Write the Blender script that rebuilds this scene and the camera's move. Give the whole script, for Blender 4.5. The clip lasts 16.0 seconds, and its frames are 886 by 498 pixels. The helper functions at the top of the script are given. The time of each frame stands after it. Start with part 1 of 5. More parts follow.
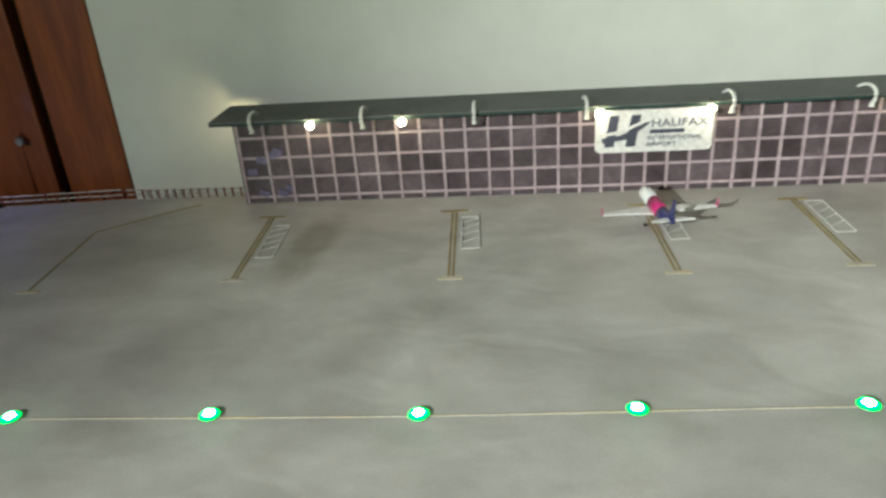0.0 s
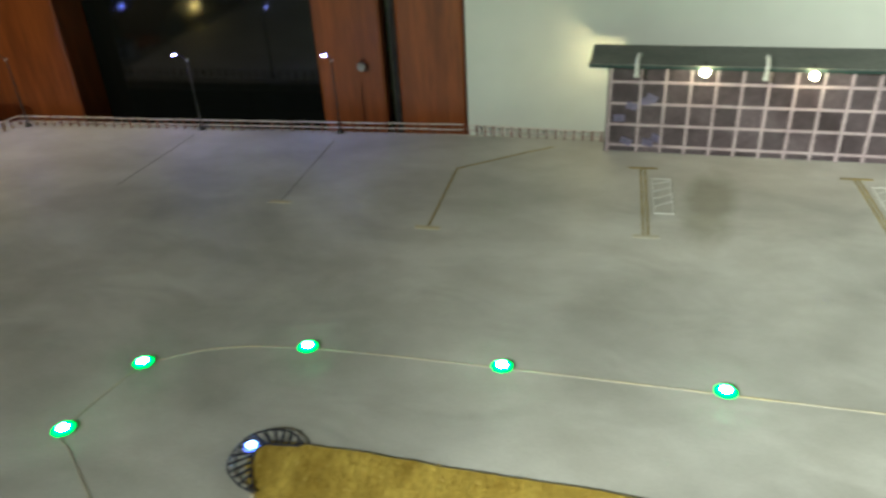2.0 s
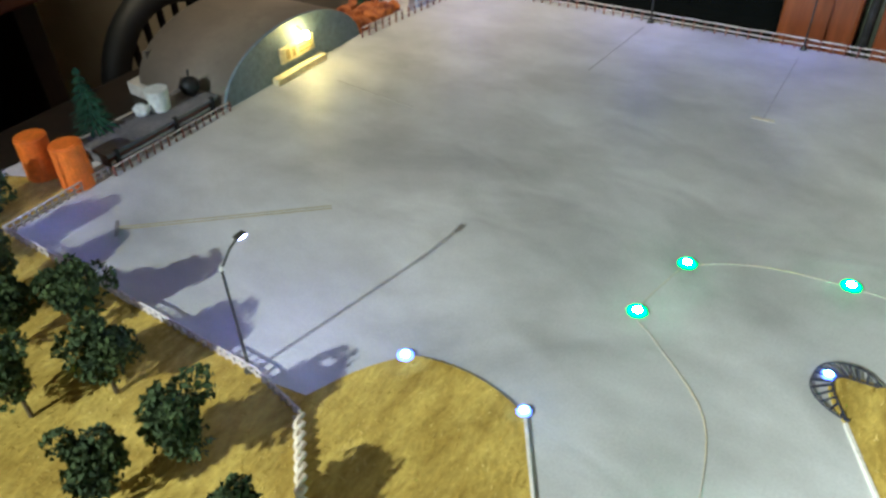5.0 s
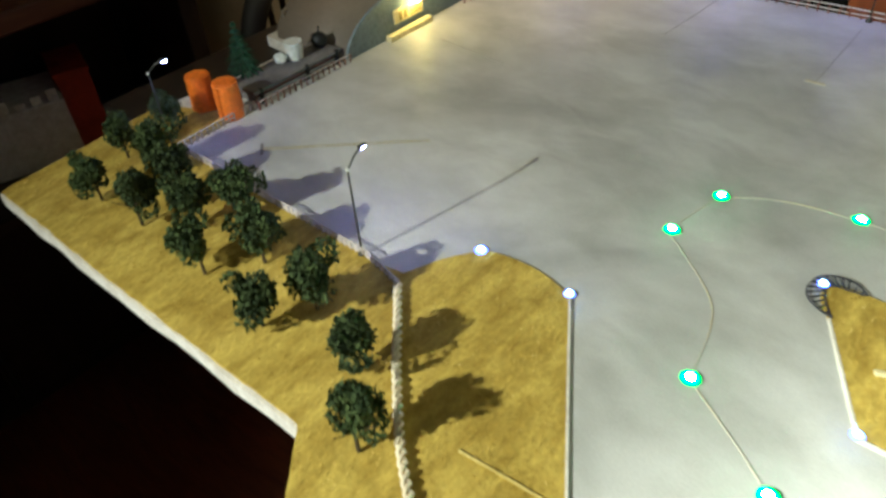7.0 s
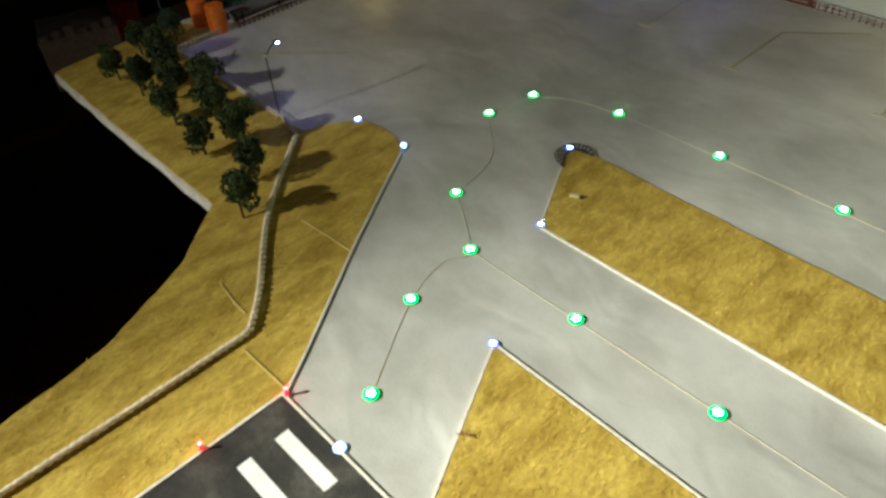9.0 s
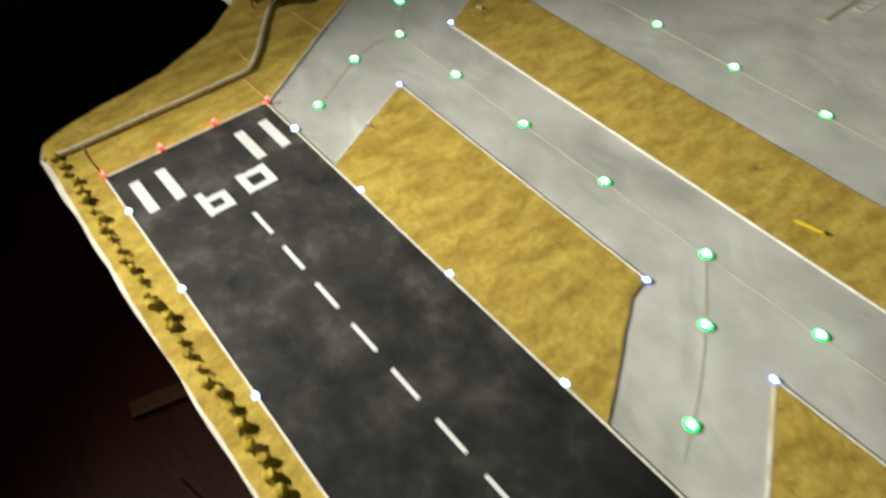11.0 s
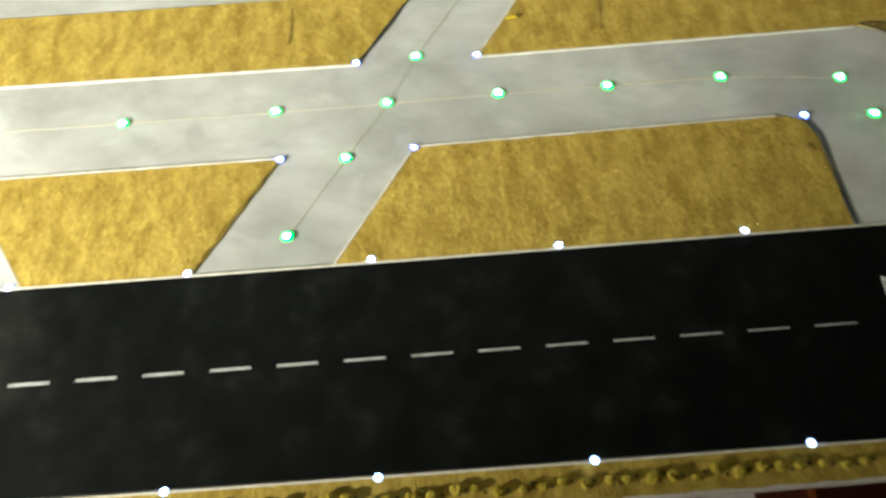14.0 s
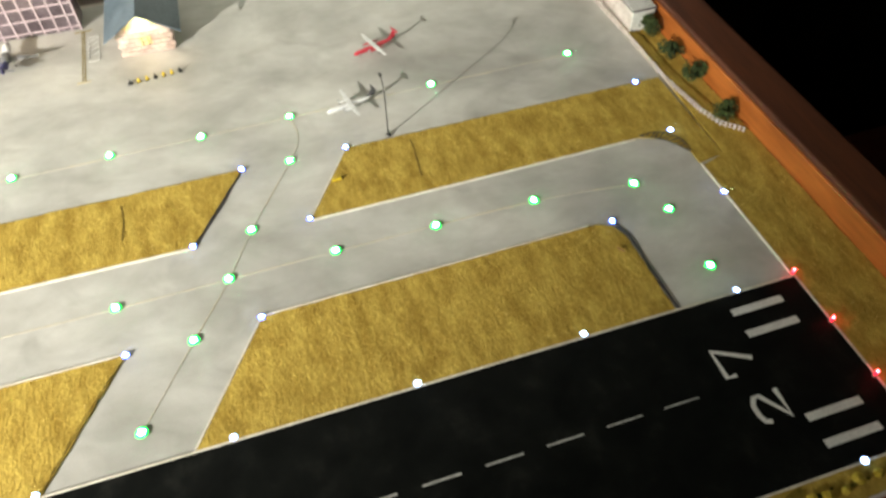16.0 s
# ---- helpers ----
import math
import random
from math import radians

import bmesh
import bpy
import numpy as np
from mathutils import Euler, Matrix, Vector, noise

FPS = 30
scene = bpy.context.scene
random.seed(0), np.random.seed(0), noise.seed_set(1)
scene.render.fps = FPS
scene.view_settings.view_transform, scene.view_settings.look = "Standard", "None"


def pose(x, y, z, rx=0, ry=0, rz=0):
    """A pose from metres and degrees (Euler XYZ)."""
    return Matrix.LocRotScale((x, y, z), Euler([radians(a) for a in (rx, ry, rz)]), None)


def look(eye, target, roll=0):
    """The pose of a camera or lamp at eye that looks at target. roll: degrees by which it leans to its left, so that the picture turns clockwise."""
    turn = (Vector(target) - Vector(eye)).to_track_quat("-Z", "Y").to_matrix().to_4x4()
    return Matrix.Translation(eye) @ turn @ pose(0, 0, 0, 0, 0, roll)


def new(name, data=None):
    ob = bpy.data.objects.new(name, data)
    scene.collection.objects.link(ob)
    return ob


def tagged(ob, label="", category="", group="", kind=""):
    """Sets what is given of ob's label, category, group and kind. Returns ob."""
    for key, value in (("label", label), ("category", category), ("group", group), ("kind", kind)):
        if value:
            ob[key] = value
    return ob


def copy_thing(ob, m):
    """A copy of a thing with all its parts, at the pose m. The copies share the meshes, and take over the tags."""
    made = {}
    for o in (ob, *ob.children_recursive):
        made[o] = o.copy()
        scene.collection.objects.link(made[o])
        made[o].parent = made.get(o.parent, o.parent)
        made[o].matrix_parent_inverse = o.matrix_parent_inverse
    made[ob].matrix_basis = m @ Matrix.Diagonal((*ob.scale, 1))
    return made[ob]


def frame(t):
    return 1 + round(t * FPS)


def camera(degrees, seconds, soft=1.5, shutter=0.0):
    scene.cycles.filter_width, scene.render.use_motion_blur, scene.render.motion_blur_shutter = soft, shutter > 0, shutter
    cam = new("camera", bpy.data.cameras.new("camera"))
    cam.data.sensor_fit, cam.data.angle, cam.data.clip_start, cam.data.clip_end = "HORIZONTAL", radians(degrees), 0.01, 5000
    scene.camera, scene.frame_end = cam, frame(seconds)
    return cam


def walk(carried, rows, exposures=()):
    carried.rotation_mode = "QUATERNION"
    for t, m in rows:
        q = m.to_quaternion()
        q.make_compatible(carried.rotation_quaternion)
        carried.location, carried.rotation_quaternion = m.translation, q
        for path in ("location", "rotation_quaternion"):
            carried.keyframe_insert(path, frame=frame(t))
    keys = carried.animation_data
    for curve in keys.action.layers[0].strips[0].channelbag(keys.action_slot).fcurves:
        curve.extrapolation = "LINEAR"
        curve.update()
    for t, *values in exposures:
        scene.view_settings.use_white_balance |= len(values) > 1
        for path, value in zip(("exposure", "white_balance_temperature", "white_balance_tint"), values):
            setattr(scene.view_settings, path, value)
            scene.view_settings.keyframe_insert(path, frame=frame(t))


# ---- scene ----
cam = camera(61.8, 16.0, soft=2.8, shutter=0.4)
PATH = [
    (0, (-0.461, 0.116, 0.247), (-0.59, 1.919, -0.609), -4.3),
    (0.5, (-0.496, 0.125, 0.25), (-0.681, 1.912, -0.628), -6.2),
    (1, (-0.54, 0.121, 0.252), (-0.858, 1.905, -0.595), -5.8),
    (1.5, (-0.619, 0.119, 0.25), (-0.945, 1.861, -0.677), -3.4),
    (2, (-0.685, 0.124, 0.258), (-1.099, 1.811, -0.733), -3.3),
    (2.5, (-0.74, 0.111, 0.273), (-1.267, 1.736, -0.767), -3.5),
    (3, (-0.787, 0.094, 0.287), (-1.434, 1.624, -0.828), -3.7),
    (3.5, (-0.824, 0.074, 0.29), (-1.583, 1.536, -0.843), -3.5),
    (4, (-0.839, 0.056, 0.298), (-1.68, 1.469, -0.84), -3.5),
    (4.5, (-0.867, 0.046, 0.297), (-1.703, 1.398, -0.917), -1.8),
    (6.8, (-0.813, -0.033, 0.327), (-1.86, 1.121, -0.926), -5.2),
    (7, (-0.791, -0.047, 0.337), (-1.837, 1.071, -0.95), -4.7),
    (7.5, (-0.708, -0.058, 0.353), (-1.765, 1.027, -0.953), -4.5),
    (8, (-0.622, -0.075, 0.376), (-1.736, 0.928, -0.948), -6.1),
    (8.2, (-0.589, -0.079, 0.379), (-1.709, 0.915, -0.947), -5.4),
    (10.3, (-0.286, -0.202, 0.469), (-1.43, 0.676, -0.916), -6.3),
    (10.5, (-0.24, -0.212, 0.474), (-1.39, 0.603, -0.945), -6.1),
    (11, (-0.139, -0.241, 0.497), (-1.231, 0.53, -0.991), -4.2),
    (11.5, (-0.029, -0.251, 0.528), (-0.932, 0.551, -1.066), -2.3),
    (12, (0.042, -0.266, 0.542), (-0.767, 0.531, -1.105), -6.6),
    (12.5, (0.086, -0.284, 0.56), (-0.578, 0.519, -1.148), -7.1),
    (13, (0.113, -0.301, 0.583), (-0.267, 0.602, -1.16), -7.5),
    (13.5, (0.172, -0.315, 0.593), (0.006, 0.634, -1.16), -6.8),
    (14, (0.233, -0.326, 0.592), (0.235, 0.651, -1.153), -4.4),
    (14.5, (0.257, -0.331, 0.59), (0.404, 0.63, -1.158), -1.2),
    (15, (0.271, -0.333, 0.592), (0.56, 0.696, -1.098), -0.1),
    (15.5, (0.268, -0.339, 0.597), (0.623, 0.803, -1.006), -1.6),
    (16, (0.264, -0.345, 0.61), (0.638, 0.891, -0.918), -1.8),
]

EXPOSURES = [(0.0, 0.18, 5950, 2), (1.0, 0.5, 6050, -4), (1.5, 0.64, 6116, -5), (2.0, 0.8, 6050, -6), (3.0, 1.38, 5800, -7), (4.0, 1.84, 5300, -2), (4.5, 1.92, 5250, -1), (7.0, 1.82, 5950, -5), (7.5, 1.48, 6150, -5), (8.0, 1.02, 6350, -4), (10.5, 0.2, 6300, 5), (11.0, 0.22, 6266, 5), (12.0, 0.4, 6200, 4), (13.5, 1.0, 6420, 6), (14.5, 1.75, 6250, 0), (15.0, 1.8, 6320, 2), (15.5, 1.6, 6400, 6), (16.0, 1.47, 6500, 9)]
walk(cam, [(t, look(eye, target, roll)) for t, eye, target, roll in PATH], EXPOSURES)

# ---- light ----
world = bpy.data.worlds.new("room_dark")
world.use_nodes = True
scene.world = world
world.node_tree.nodes["Background"].inputs[0].default_value = (1.0, 0.86, 0.7, 1)
world.node_tree.nodes["Background"].inputs[1].default_value = 0.034


def lamp(name, power, colour, m, size, cone):
    data = bpy.data.lights.new(name, "SPOT")
    data.energy, data.color = power, colour
    data.shadow_soft_size, data.spot_size, data.spot_blend = size, radians(cone), 1.0
    ob = new(name, data)
    ob.matrix_world = m
    return ob


# a torch south-west of the table throws the long shadows: a hot beam with a weaker spill round it;
# an unseen fill spot is added to brighten the north-west wall
TORCH = look((-1.319, -0.836, 0.658), (-0.081, 0.372, 0))
lamp("torch_beam", 140, (1.0, 0.955, 0.84), TORCH, 0.011, 48.2)
lamp("torch_spill", 33, (1.0, 0.955, 0.84), TORCH, 0.011, 118.0)
lamp("wall_fill_spot", 30, (1.0, 0.74, 0.46), look((-1.42, 0.42, 1.5), (-1.5, 0.81, 0.42)), 0.05, 44)


# ---- materials ----
def nodes_of(name):
    m = bpy.data.materials.new(name)
    m.use_nodes = True
    nt = m.node_tree
    return m, nt, nt.nodes["Principled BSDF"]


def noise_node(nt, scale, detail=4.0, rough=0.55, src=None, distortion=0.0):
    n = nt.nodes.new("ShaderNodeTexNoise")
    n.inputs["Scale"].default_value, n.inputs["Detail"].default_value = scale, detail
    n.inputs["Roughness"].default_value, n.inputs["Distortion"].default_value = rough, distortion
    if src is not None:
        nt.links.new(src, n.inputs["Vector"])
    return n


def ramp_node(nt, src, stops):
    r = nt.nodes.new("ShaderNodeValToRGB")
    els = r.color_ramp.elements
    while len(els) < len(stops):
        els.new(0.5)
    for e, (p, c) in zip(els, stops):
        e.position, e.color = p, (*c, 1)
    nt.links.new(src, r.inputs[0])
    return r


def mix_node(nt, a, b, fac, mode="MIX"):
    mx = nt.nodes.new("ShaderNodeMix")
    mx.data_type, mx.blend_type = "RGBA", mode
    for key, v in (("Factor", fac), ("A", a), ("B", b)):
        slot = [s for s in mx.inputs if s.name == key and (s.type == "VALUE" if key == "Factor" else s.type == "RGBA")][0]
        if isinstance(v, (int, float)):
            slot.default_value = v
        elif isinstance(v, tuple):
            slot.default_value = (*v, 1)
        else:
            nt.links.new(v, slot)
    return [s for s in mx.outputs if s.type == "RGBA"][0]


def bump_node(nt, bsdf, src, strength, distance):
    b = nt.nodes.new("ShaderNodeBump")
    b.inputs["Strength"].default_value, b.inputs["Distance"].default_value = strength, distance
    nt.links.new(src, b.inputs["Height"])
    nt.links.new(b.outputs[0], bsdf.inputs["Normal"])


def surface(name, dark, light, big=6.0, fine=120.0, rough=0.6, metal=0.0, bump=0.15, depth=0.001, lo=0.35, hi=0.65, per_object=0.0, stretch=None, calm=1.0):
    """A two-scale mottled surface in object space of the world (metres)."""
    m, nt, b = nodes_of(name)
    geo = nt.nodes.new("ShaderNodeNewGeometry")
    pos = geo.outputs["Position"]
    if stretch:
        mp = nt.nodes.new("ShaderNodeMapping")
        mp.inputs["Scale"].default_value = stretch
        nt.links.new(pos, mp.inputs["Vector"])
        pos = mp.outputs[0]
    n1, n2 = noise_node(nt, big, 5, 0.6, pos, 0.4), noise_node(nt, fine, 3, 0.6, pos)
    r1 = ramp_node(nt, n1.outputs["Fac"], [(lo, dark), (hi, light)])
    r2 = ramp_node(nt, n2.outputs["Fac"], [(0.3, (1 - 0.22 * calm,) * 3), (0.7, (1 + 0.12 * calm,) * 3)])
    col = mix_node(nt, r1.outputs[0], r2.outputs[0], 1.0, "MULTIPLY")
    if per_object:
        info = nt.nodes.new("ShaderNodeObjectInfo")
        r3 = ramp_node(nt, info.outputs["Random"], [(0.0, (1 - per_object,) * 3), (1.0, (1 + per_object,) * 3)])
        col = mix_node(nt, col, r3.outputs[0], 1.0, "MULTIPLY")
    nt.links.new(col, b.inputs["Base Color"])
    b.inputs["Roughness"].default_value, b.inputs["Metallic"].default_value = rough, metal
    if rough > 0.93:
        b.inputs["Specular IOR Level"].default_value = 0.05
    if bump:
        bump_node(nt, b, n2.outputs["Fac"], bump, depth)
    return m


def glow(name, colour, strength):
    m, nt, b = nodes_of(name)
    b.inputs["Base Color"].default_value = (*colour, 1)
    b.inputs["Emission Color"].default_value = (*colour, 1)
    b.inputs["Emission Strength"].default_value = strength
    return m


def apron_material():
    m, nt, b = nodes_of("printed_concrete")
    geo = nt.nodes.new("ShaderNodeNewGeometry")
    pos = geo.outputs["Position"]
    mp = nt.nodes.new("ShaderNodeMapping")
    mp.inputs["Scale"].default_value = (0.75, 1.0, 1.0)
    mp.inputs["Rotation"].default_value = (0, 0, radians(8))
    nt.links.new(pos, mp.inputs["Vector"])
    clouds = noise_node(nt, 7.0, 6, 0.55, mp.outputs[0], 0.6)
    blot = noise_node(nt, 22.0, 4, 0.6, mp.outputs[0], 0.2)
    grain = noise_node(nt, 700.0, 2, 0.5, pos)
    r1 = ramp_node(nt, clouds.outputs["Fac"], [(0.3, (0.36, 0.35, 0.33)), (0.5, (0.5, 0.49, 0.465)), (0.68, (0.62, 0.605, 0.575))])
    r2 = ramp_node(nt, blot.outputs["Fac"], [(0.32, (0.82, 0.81, 0.79)), (0.62, (1.04, 1.04, 1.04))])
    r3 = ramp_node(nt, grain.outputs["Fac"], [(0.3, (0.92, 0.92, 0.92)), (0.7, (1.05, 1.05, 1.05))])
    col = mix_node(nt, mix_node(nt, r1.outputs[0], r2.outputs[0], 0.9, "MULTIPLY"), r3.outputs[0], 1.0, "MULTIPLY")
    # a dark oily smear beside the western stands
    sm = nt.nodes.new("ShaderNodeMapping")
    sm.vector_type = "TEXTURE"
    sm.inputs["Location"].default_value = (-0.606, 0.652, 0.0)
    sm.inputs["Rotation"].default_value = (0, 0, radians(-8))
    sm.inputs["Scale"].default_value = (0.027, 0.1, 0.05)
    nt.links.new(pos, sm.inputs["Vector"])
    ball = nt.nodes.new("ShaderNodeTexGradient")
    ball.gradient_type = "SPHERICAL"
    nt.links.new(sm.outputs[0], ball.inputs["Vector"])
    soak = nt.nodes.new("ShaderNodeMath")
    soak.operation = "MULTIPLY"
    nt.links.new(ball.outputs["Fac"], soak.inputs[0])
    nt.links.new(noise_node(nt, 34.0, 4, 0.6, pos, 0.5).outputs["Fac"], soak.inputs[1])
    r4 = ramp_node(nt, soak.outputs[0], [(0.08, (1.0, 1.0, 1.0)), (0.3, (0.68, 0.67, 0.6))])
    col = mix_node(nt, col, r4.outputs[0], 1.0, "MULTIPLY")
    nt.links.new(col, b.inputs["Base Color"])
    b.inputs["Roughness"].default_value = 0.5
    # the sheet lies in soft wrinkles
    wrinkle = noise_node(nt, 19.0, 2, 0.45, mp.outputs[0], 0.8)
    bump_node(nt, b, wrinkle.outputs["Fac"], 0.35, 0.006)
    return m


def asphalt_material():
    m, nt, b = nodes_of("printed_asphalt")
    geo = nt.nodes.new("ShaderNodeNewGeometry")
    pos = geo.outputs["Position"]
    clouds = noise_node(nt, 24.0, 6, 0.65, pos, 0.15)
    grain = noise_node(nt, 900.0, 2, 0.5, pos)
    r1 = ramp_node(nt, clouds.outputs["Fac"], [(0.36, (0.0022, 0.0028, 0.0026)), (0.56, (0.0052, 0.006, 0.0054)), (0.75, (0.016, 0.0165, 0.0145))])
    # paler grey print round the western touchdown zone: lamp-side sheen put into the colour
    west_sheen = ramp_node(nt, clouds.outputs["Fac"], [(0.3, (0.022, 0.021, 0.021)), (0.52, (0.048, 0.045, 0.041)), (0.72, (0.11, 0.102, 0.092))])
    sep = nt.nodes.new("ShaderNodeSeparateXYZ")
    nt.links.new(pos, sep.inputs[0])
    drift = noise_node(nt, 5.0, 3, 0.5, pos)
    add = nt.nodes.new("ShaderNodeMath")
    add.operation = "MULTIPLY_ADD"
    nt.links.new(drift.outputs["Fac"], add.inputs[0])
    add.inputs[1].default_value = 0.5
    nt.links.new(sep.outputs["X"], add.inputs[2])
    sheen_mask = ramp_node(nt, add.outputs[0], [(0.0, (1, 1, 1)), (0.45, (0, 0, 0))])
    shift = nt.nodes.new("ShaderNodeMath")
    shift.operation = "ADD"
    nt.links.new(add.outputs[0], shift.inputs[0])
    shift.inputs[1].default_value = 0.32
    nt.links.new(shift.outputs[0], sheen_mask.inputs[0])
    base = mix_node(nt, r1.outputs[0], west_sheen.outputs[0], sheen_mask.outputs[0])
    r2 = ramp_node(nt, grain.outputs["Fac"], [(0.3, (0.7, 0.7, 0.7)), (0.7, (1.25, 1.25, 1.25))])
    nt.links.new(mix_node(nt, base, r2.outputs[0], 1.0, "MULTIPLY"), b.inputs["Base Color"])
    b.inputs["Roughness"].default_value = 0.62
    b.inputs["Specular IOR Level"].default_value = 0.08
    bump_node(nt, b, grain.outputs["Fac"], 0.1, 0.0005)
    return m


def wood_material(name, dark, light, scale=(1.0, 1.0, 0.12), rough=0.38):
    m, nt, b = nodes_of(name)
    geo = nt.nodes.new("ShaderNodeNewGeometry")
    mp = nt.nodes.new("ShaderNodeMapping")
    mp.inputs["Scale"].default_value = scale
    nt.links.new(geo.outputs["Position"], mp.inputs["Vector"])
    n1 = noise_node(nt, 22.0, 6, 0.65, mp.outputs[0], 1.2)
    n2 = noise_node(nt, 160.0, 3, 0.6, mp.outputs[0], 0.4)
    r1 = ramp_node(nt, n1.outputs["Fac"], [(0.3, dark), (0.7, light)])
    r2 = ramp_node(nt, n2.outputs["Fac"], [(0.3, (0.75, 0.75, 0.75)), (0.65, (1.1, 1.1, 1.1))])
    nt.links.new(mix_node(nt, r1.outputs[0], r2.outputs[0], 1.0, "MULTIPLY"), b.inputs["Base Color"])
    b.inputs["Roughness"].default_value = rough
    bump_node(nt, b, n2.outputs["Fac"], 0.08, 0.001)
    return m


def glossy_dark(name, colour, rough):
    m, nt, b = nodes_of(name)
    n = noise_node(nt, 9.0, 3)
    r = ramp_node(nt, n.outputs["Fac"], [(0.3, tuple(c * 0.8 for c in colour)), (0.7, tuple(c * 1.2 for c in colour))])
    nt.links.new(r.outputs[0], b.inputs["Base Color"])
    b.inputs["Roughness"].default_value = rough
    return m


def blade_material():
    m, nt, b = nodes_of("static_grass_fibre")
    geo = nt.nodes.new("ShaderNodeNewGeometry")
    r = ramp_node(nt, geo.outputs["Random Per Island"], [(0.0, (0.22, 0.13, 0.018)), (0.25, (0.42, 0.28, 0.05)), (0.75, (0.61, 0.435, 0.1)), (1.0, (0.8, 0.63, 0.24))])
    n = noise_node(nt, 11.0, 4, 0.6, geo.outputs["Position"])
    r2 = ramp_node(nt, n.outputs["Fac"], [(0.35, (0.88, 0.86, 0.8)), (0.65, (1.08, 1.08, 1.08))])
    # combed streaks in the pile
    mp = nt.nodes.new("ShaderNodeMapping")
    mp.inputs["Scale"].default_value = (1.0, 0.3, 1.0)
    mp.inputs["Rotation"].default_value = (0, 0, radians(14))
    nt.links.new(geo.outputs["Position"], mp.inputs["Vector"])
    n3 = noise_node(nt, 48.0, 5, 0.68, mp.outputs[0], 0.9)
    r3 = ramp_node(nt, n3.outputs["Fac"], [(0.37, (0.58, 0.52, 0.38)), (0.5, (0.97, 0.96, 0.93)), (0.63, (1.2, 1.18, 1.12))])
    col = mix_node(nt, r.outputs[0], r2.outputs[0], 1.0, "MULTIPLY")
    nt.links.new(mix_node(nt, col, r3.outputs[0], 1.0, "MULTIPLY"), b.inputs["Base Color"])
    b.inputs["Roughness"].default_value = 0.95
    b.inputs["Specular IOR Level"].default_value = 0.1
    return m


APRON = apron_material()
ASPHALT = asphalt_material()
GRASS = surface("static_grass_mat", (0.36, 0.24, 0.045), (0.57, 0.41, 0.09), 60, 420, 0.95, 0, 0.6, 0.002, lo=0.36, hi=0.62, stretch=(1.0, 0.4, 1.0))
BLADE = blade_material()
WHITE_PAINT = surface("white_paint", (0.7, 0.7, 0.68), (0.85, 0.85, 0.83), 40, 500, 0.6, 0, 0.05)
GREY_PAINT = surface("grey_white_paint", (0.3, 0.3, 0.28), (0.52, 0.52, 0.5), 90, 600, 0.7, 0, 0.05)
EDGE_CREAM = surface("cream_cut_edge", (0.66, 0.6, 0.5), (0.84, 0.79, 0.7), 60, 500, 0.7)
EDGE_CARD = surface("cut_card_edge", (0.62, 0.56, 0.5), (0.8, 0.75, 0.7), 60, 500, 0.8)
YELLOW_LINE = surface("yellow_marker_line", (0.54, 0.5, 0.41), (0.64, 0.54, 0.33), 14, 400, 0.7, lo=0.46, hi=0.7)
STAND_LINE = surface("stand_line_ochre", (0.23, 0.175, 0.06), (0.4, 0.31, 0.11), 70, 500, 0.7)
OCHRE_LINE = surface("faded_ochre_line", (0.3, 0.25, 0.13), (0.4, 0.34, 0.2), 60, 400, 0.7)
DARK_LINE = surface("pencil_line", (0.12, 0.11, 0.1), (0.2, 0.18, 0.16), 60, 400, 0.7)
FAINT_LINE = surface("faint_pencil_line", (0.36, 0.34, 0.31), (0.42, 0.4, 0.36), 60, 400, 0.7)
MAT_JOINT = surface("pale_mat_joint", (0.5, 0.38, 0.1), (0.66, 0.52, 0.18), 60, 400, 0.9)
SEAM = surface("dark_ochre_seam", (0.12, 0.075, 0.01), (0.22, 0.15, 0.02), 60, 400, 0.9)
SIGN_YELLOW = surface("bright_yellow_plastic", (0.7, 0.5, 0.02), (0.82, 0.62, 0.04), 60, 400, 0.5)
BLACK_INK = surface("black_ink", (0.02, 0.02, 0.035), (0.05, 0.05, 0.07), 60, 400, 0.6)
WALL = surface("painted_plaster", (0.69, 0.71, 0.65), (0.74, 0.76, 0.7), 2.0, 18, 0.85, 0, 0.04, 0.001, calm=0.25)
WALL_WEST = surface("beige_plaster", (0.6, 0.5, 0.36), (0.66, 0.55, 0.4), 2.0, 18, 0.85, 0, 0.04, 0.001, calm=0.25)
CEILING = surface("ceiling_paint", (0.6, 0.58, 0.54), (0.68, 0.66, 0.62), 2.0, 90, 0.9)
DOOR_WOOD = wood_material("red_brown_door_wood", (0.14, 0.032, 0.006), (0.29, 0.078, 0.016))
JAMB_DARK = surface("dark_green_strip", (0.02, 0.025, 0.012), (0.06, 0.06, 0.03), 30, 200, 0.5)
RAIL_WOOD = wood_material("orange_varnished_wood", (0.28, 0.075, 0.015), (0.46, 0.14, 0.03), (1.0, 0.1, 1.0))
# on the rail's top the weak grazing light is put into this darker brown
RAIL_SHADE_BROWN = wood_material("rail_shade_and_cabinet_brown", (0.06, 0.017, 0.007), (0.12, 0.034, 0.012), (1.0, 0.1, 1.0), 0.6)
FLOOR_WOOD = wood_material("dark_red_floorboard", (0.075, 0.019, 0.009), (0.15, 0.038, 0.016), (0.15, 1.0, 1.0), 0.42)
PANE_DARK = glossy_dark("dark_door_glass", (0.006, 0.007, 0.006), 0.09)
CABLE = surface("grey_cable", (0.42, 0.4, 0.38), (0.5, 0.48, 0.46), 40, 300, 0.5)
FACADE = surface("printed_window_pane", (0.06, 0.042, 0.05), (0.13, 0.1, 0.115), 30, 260, 0.35, 0, 0.04, 0.0005, per_object=0.3)
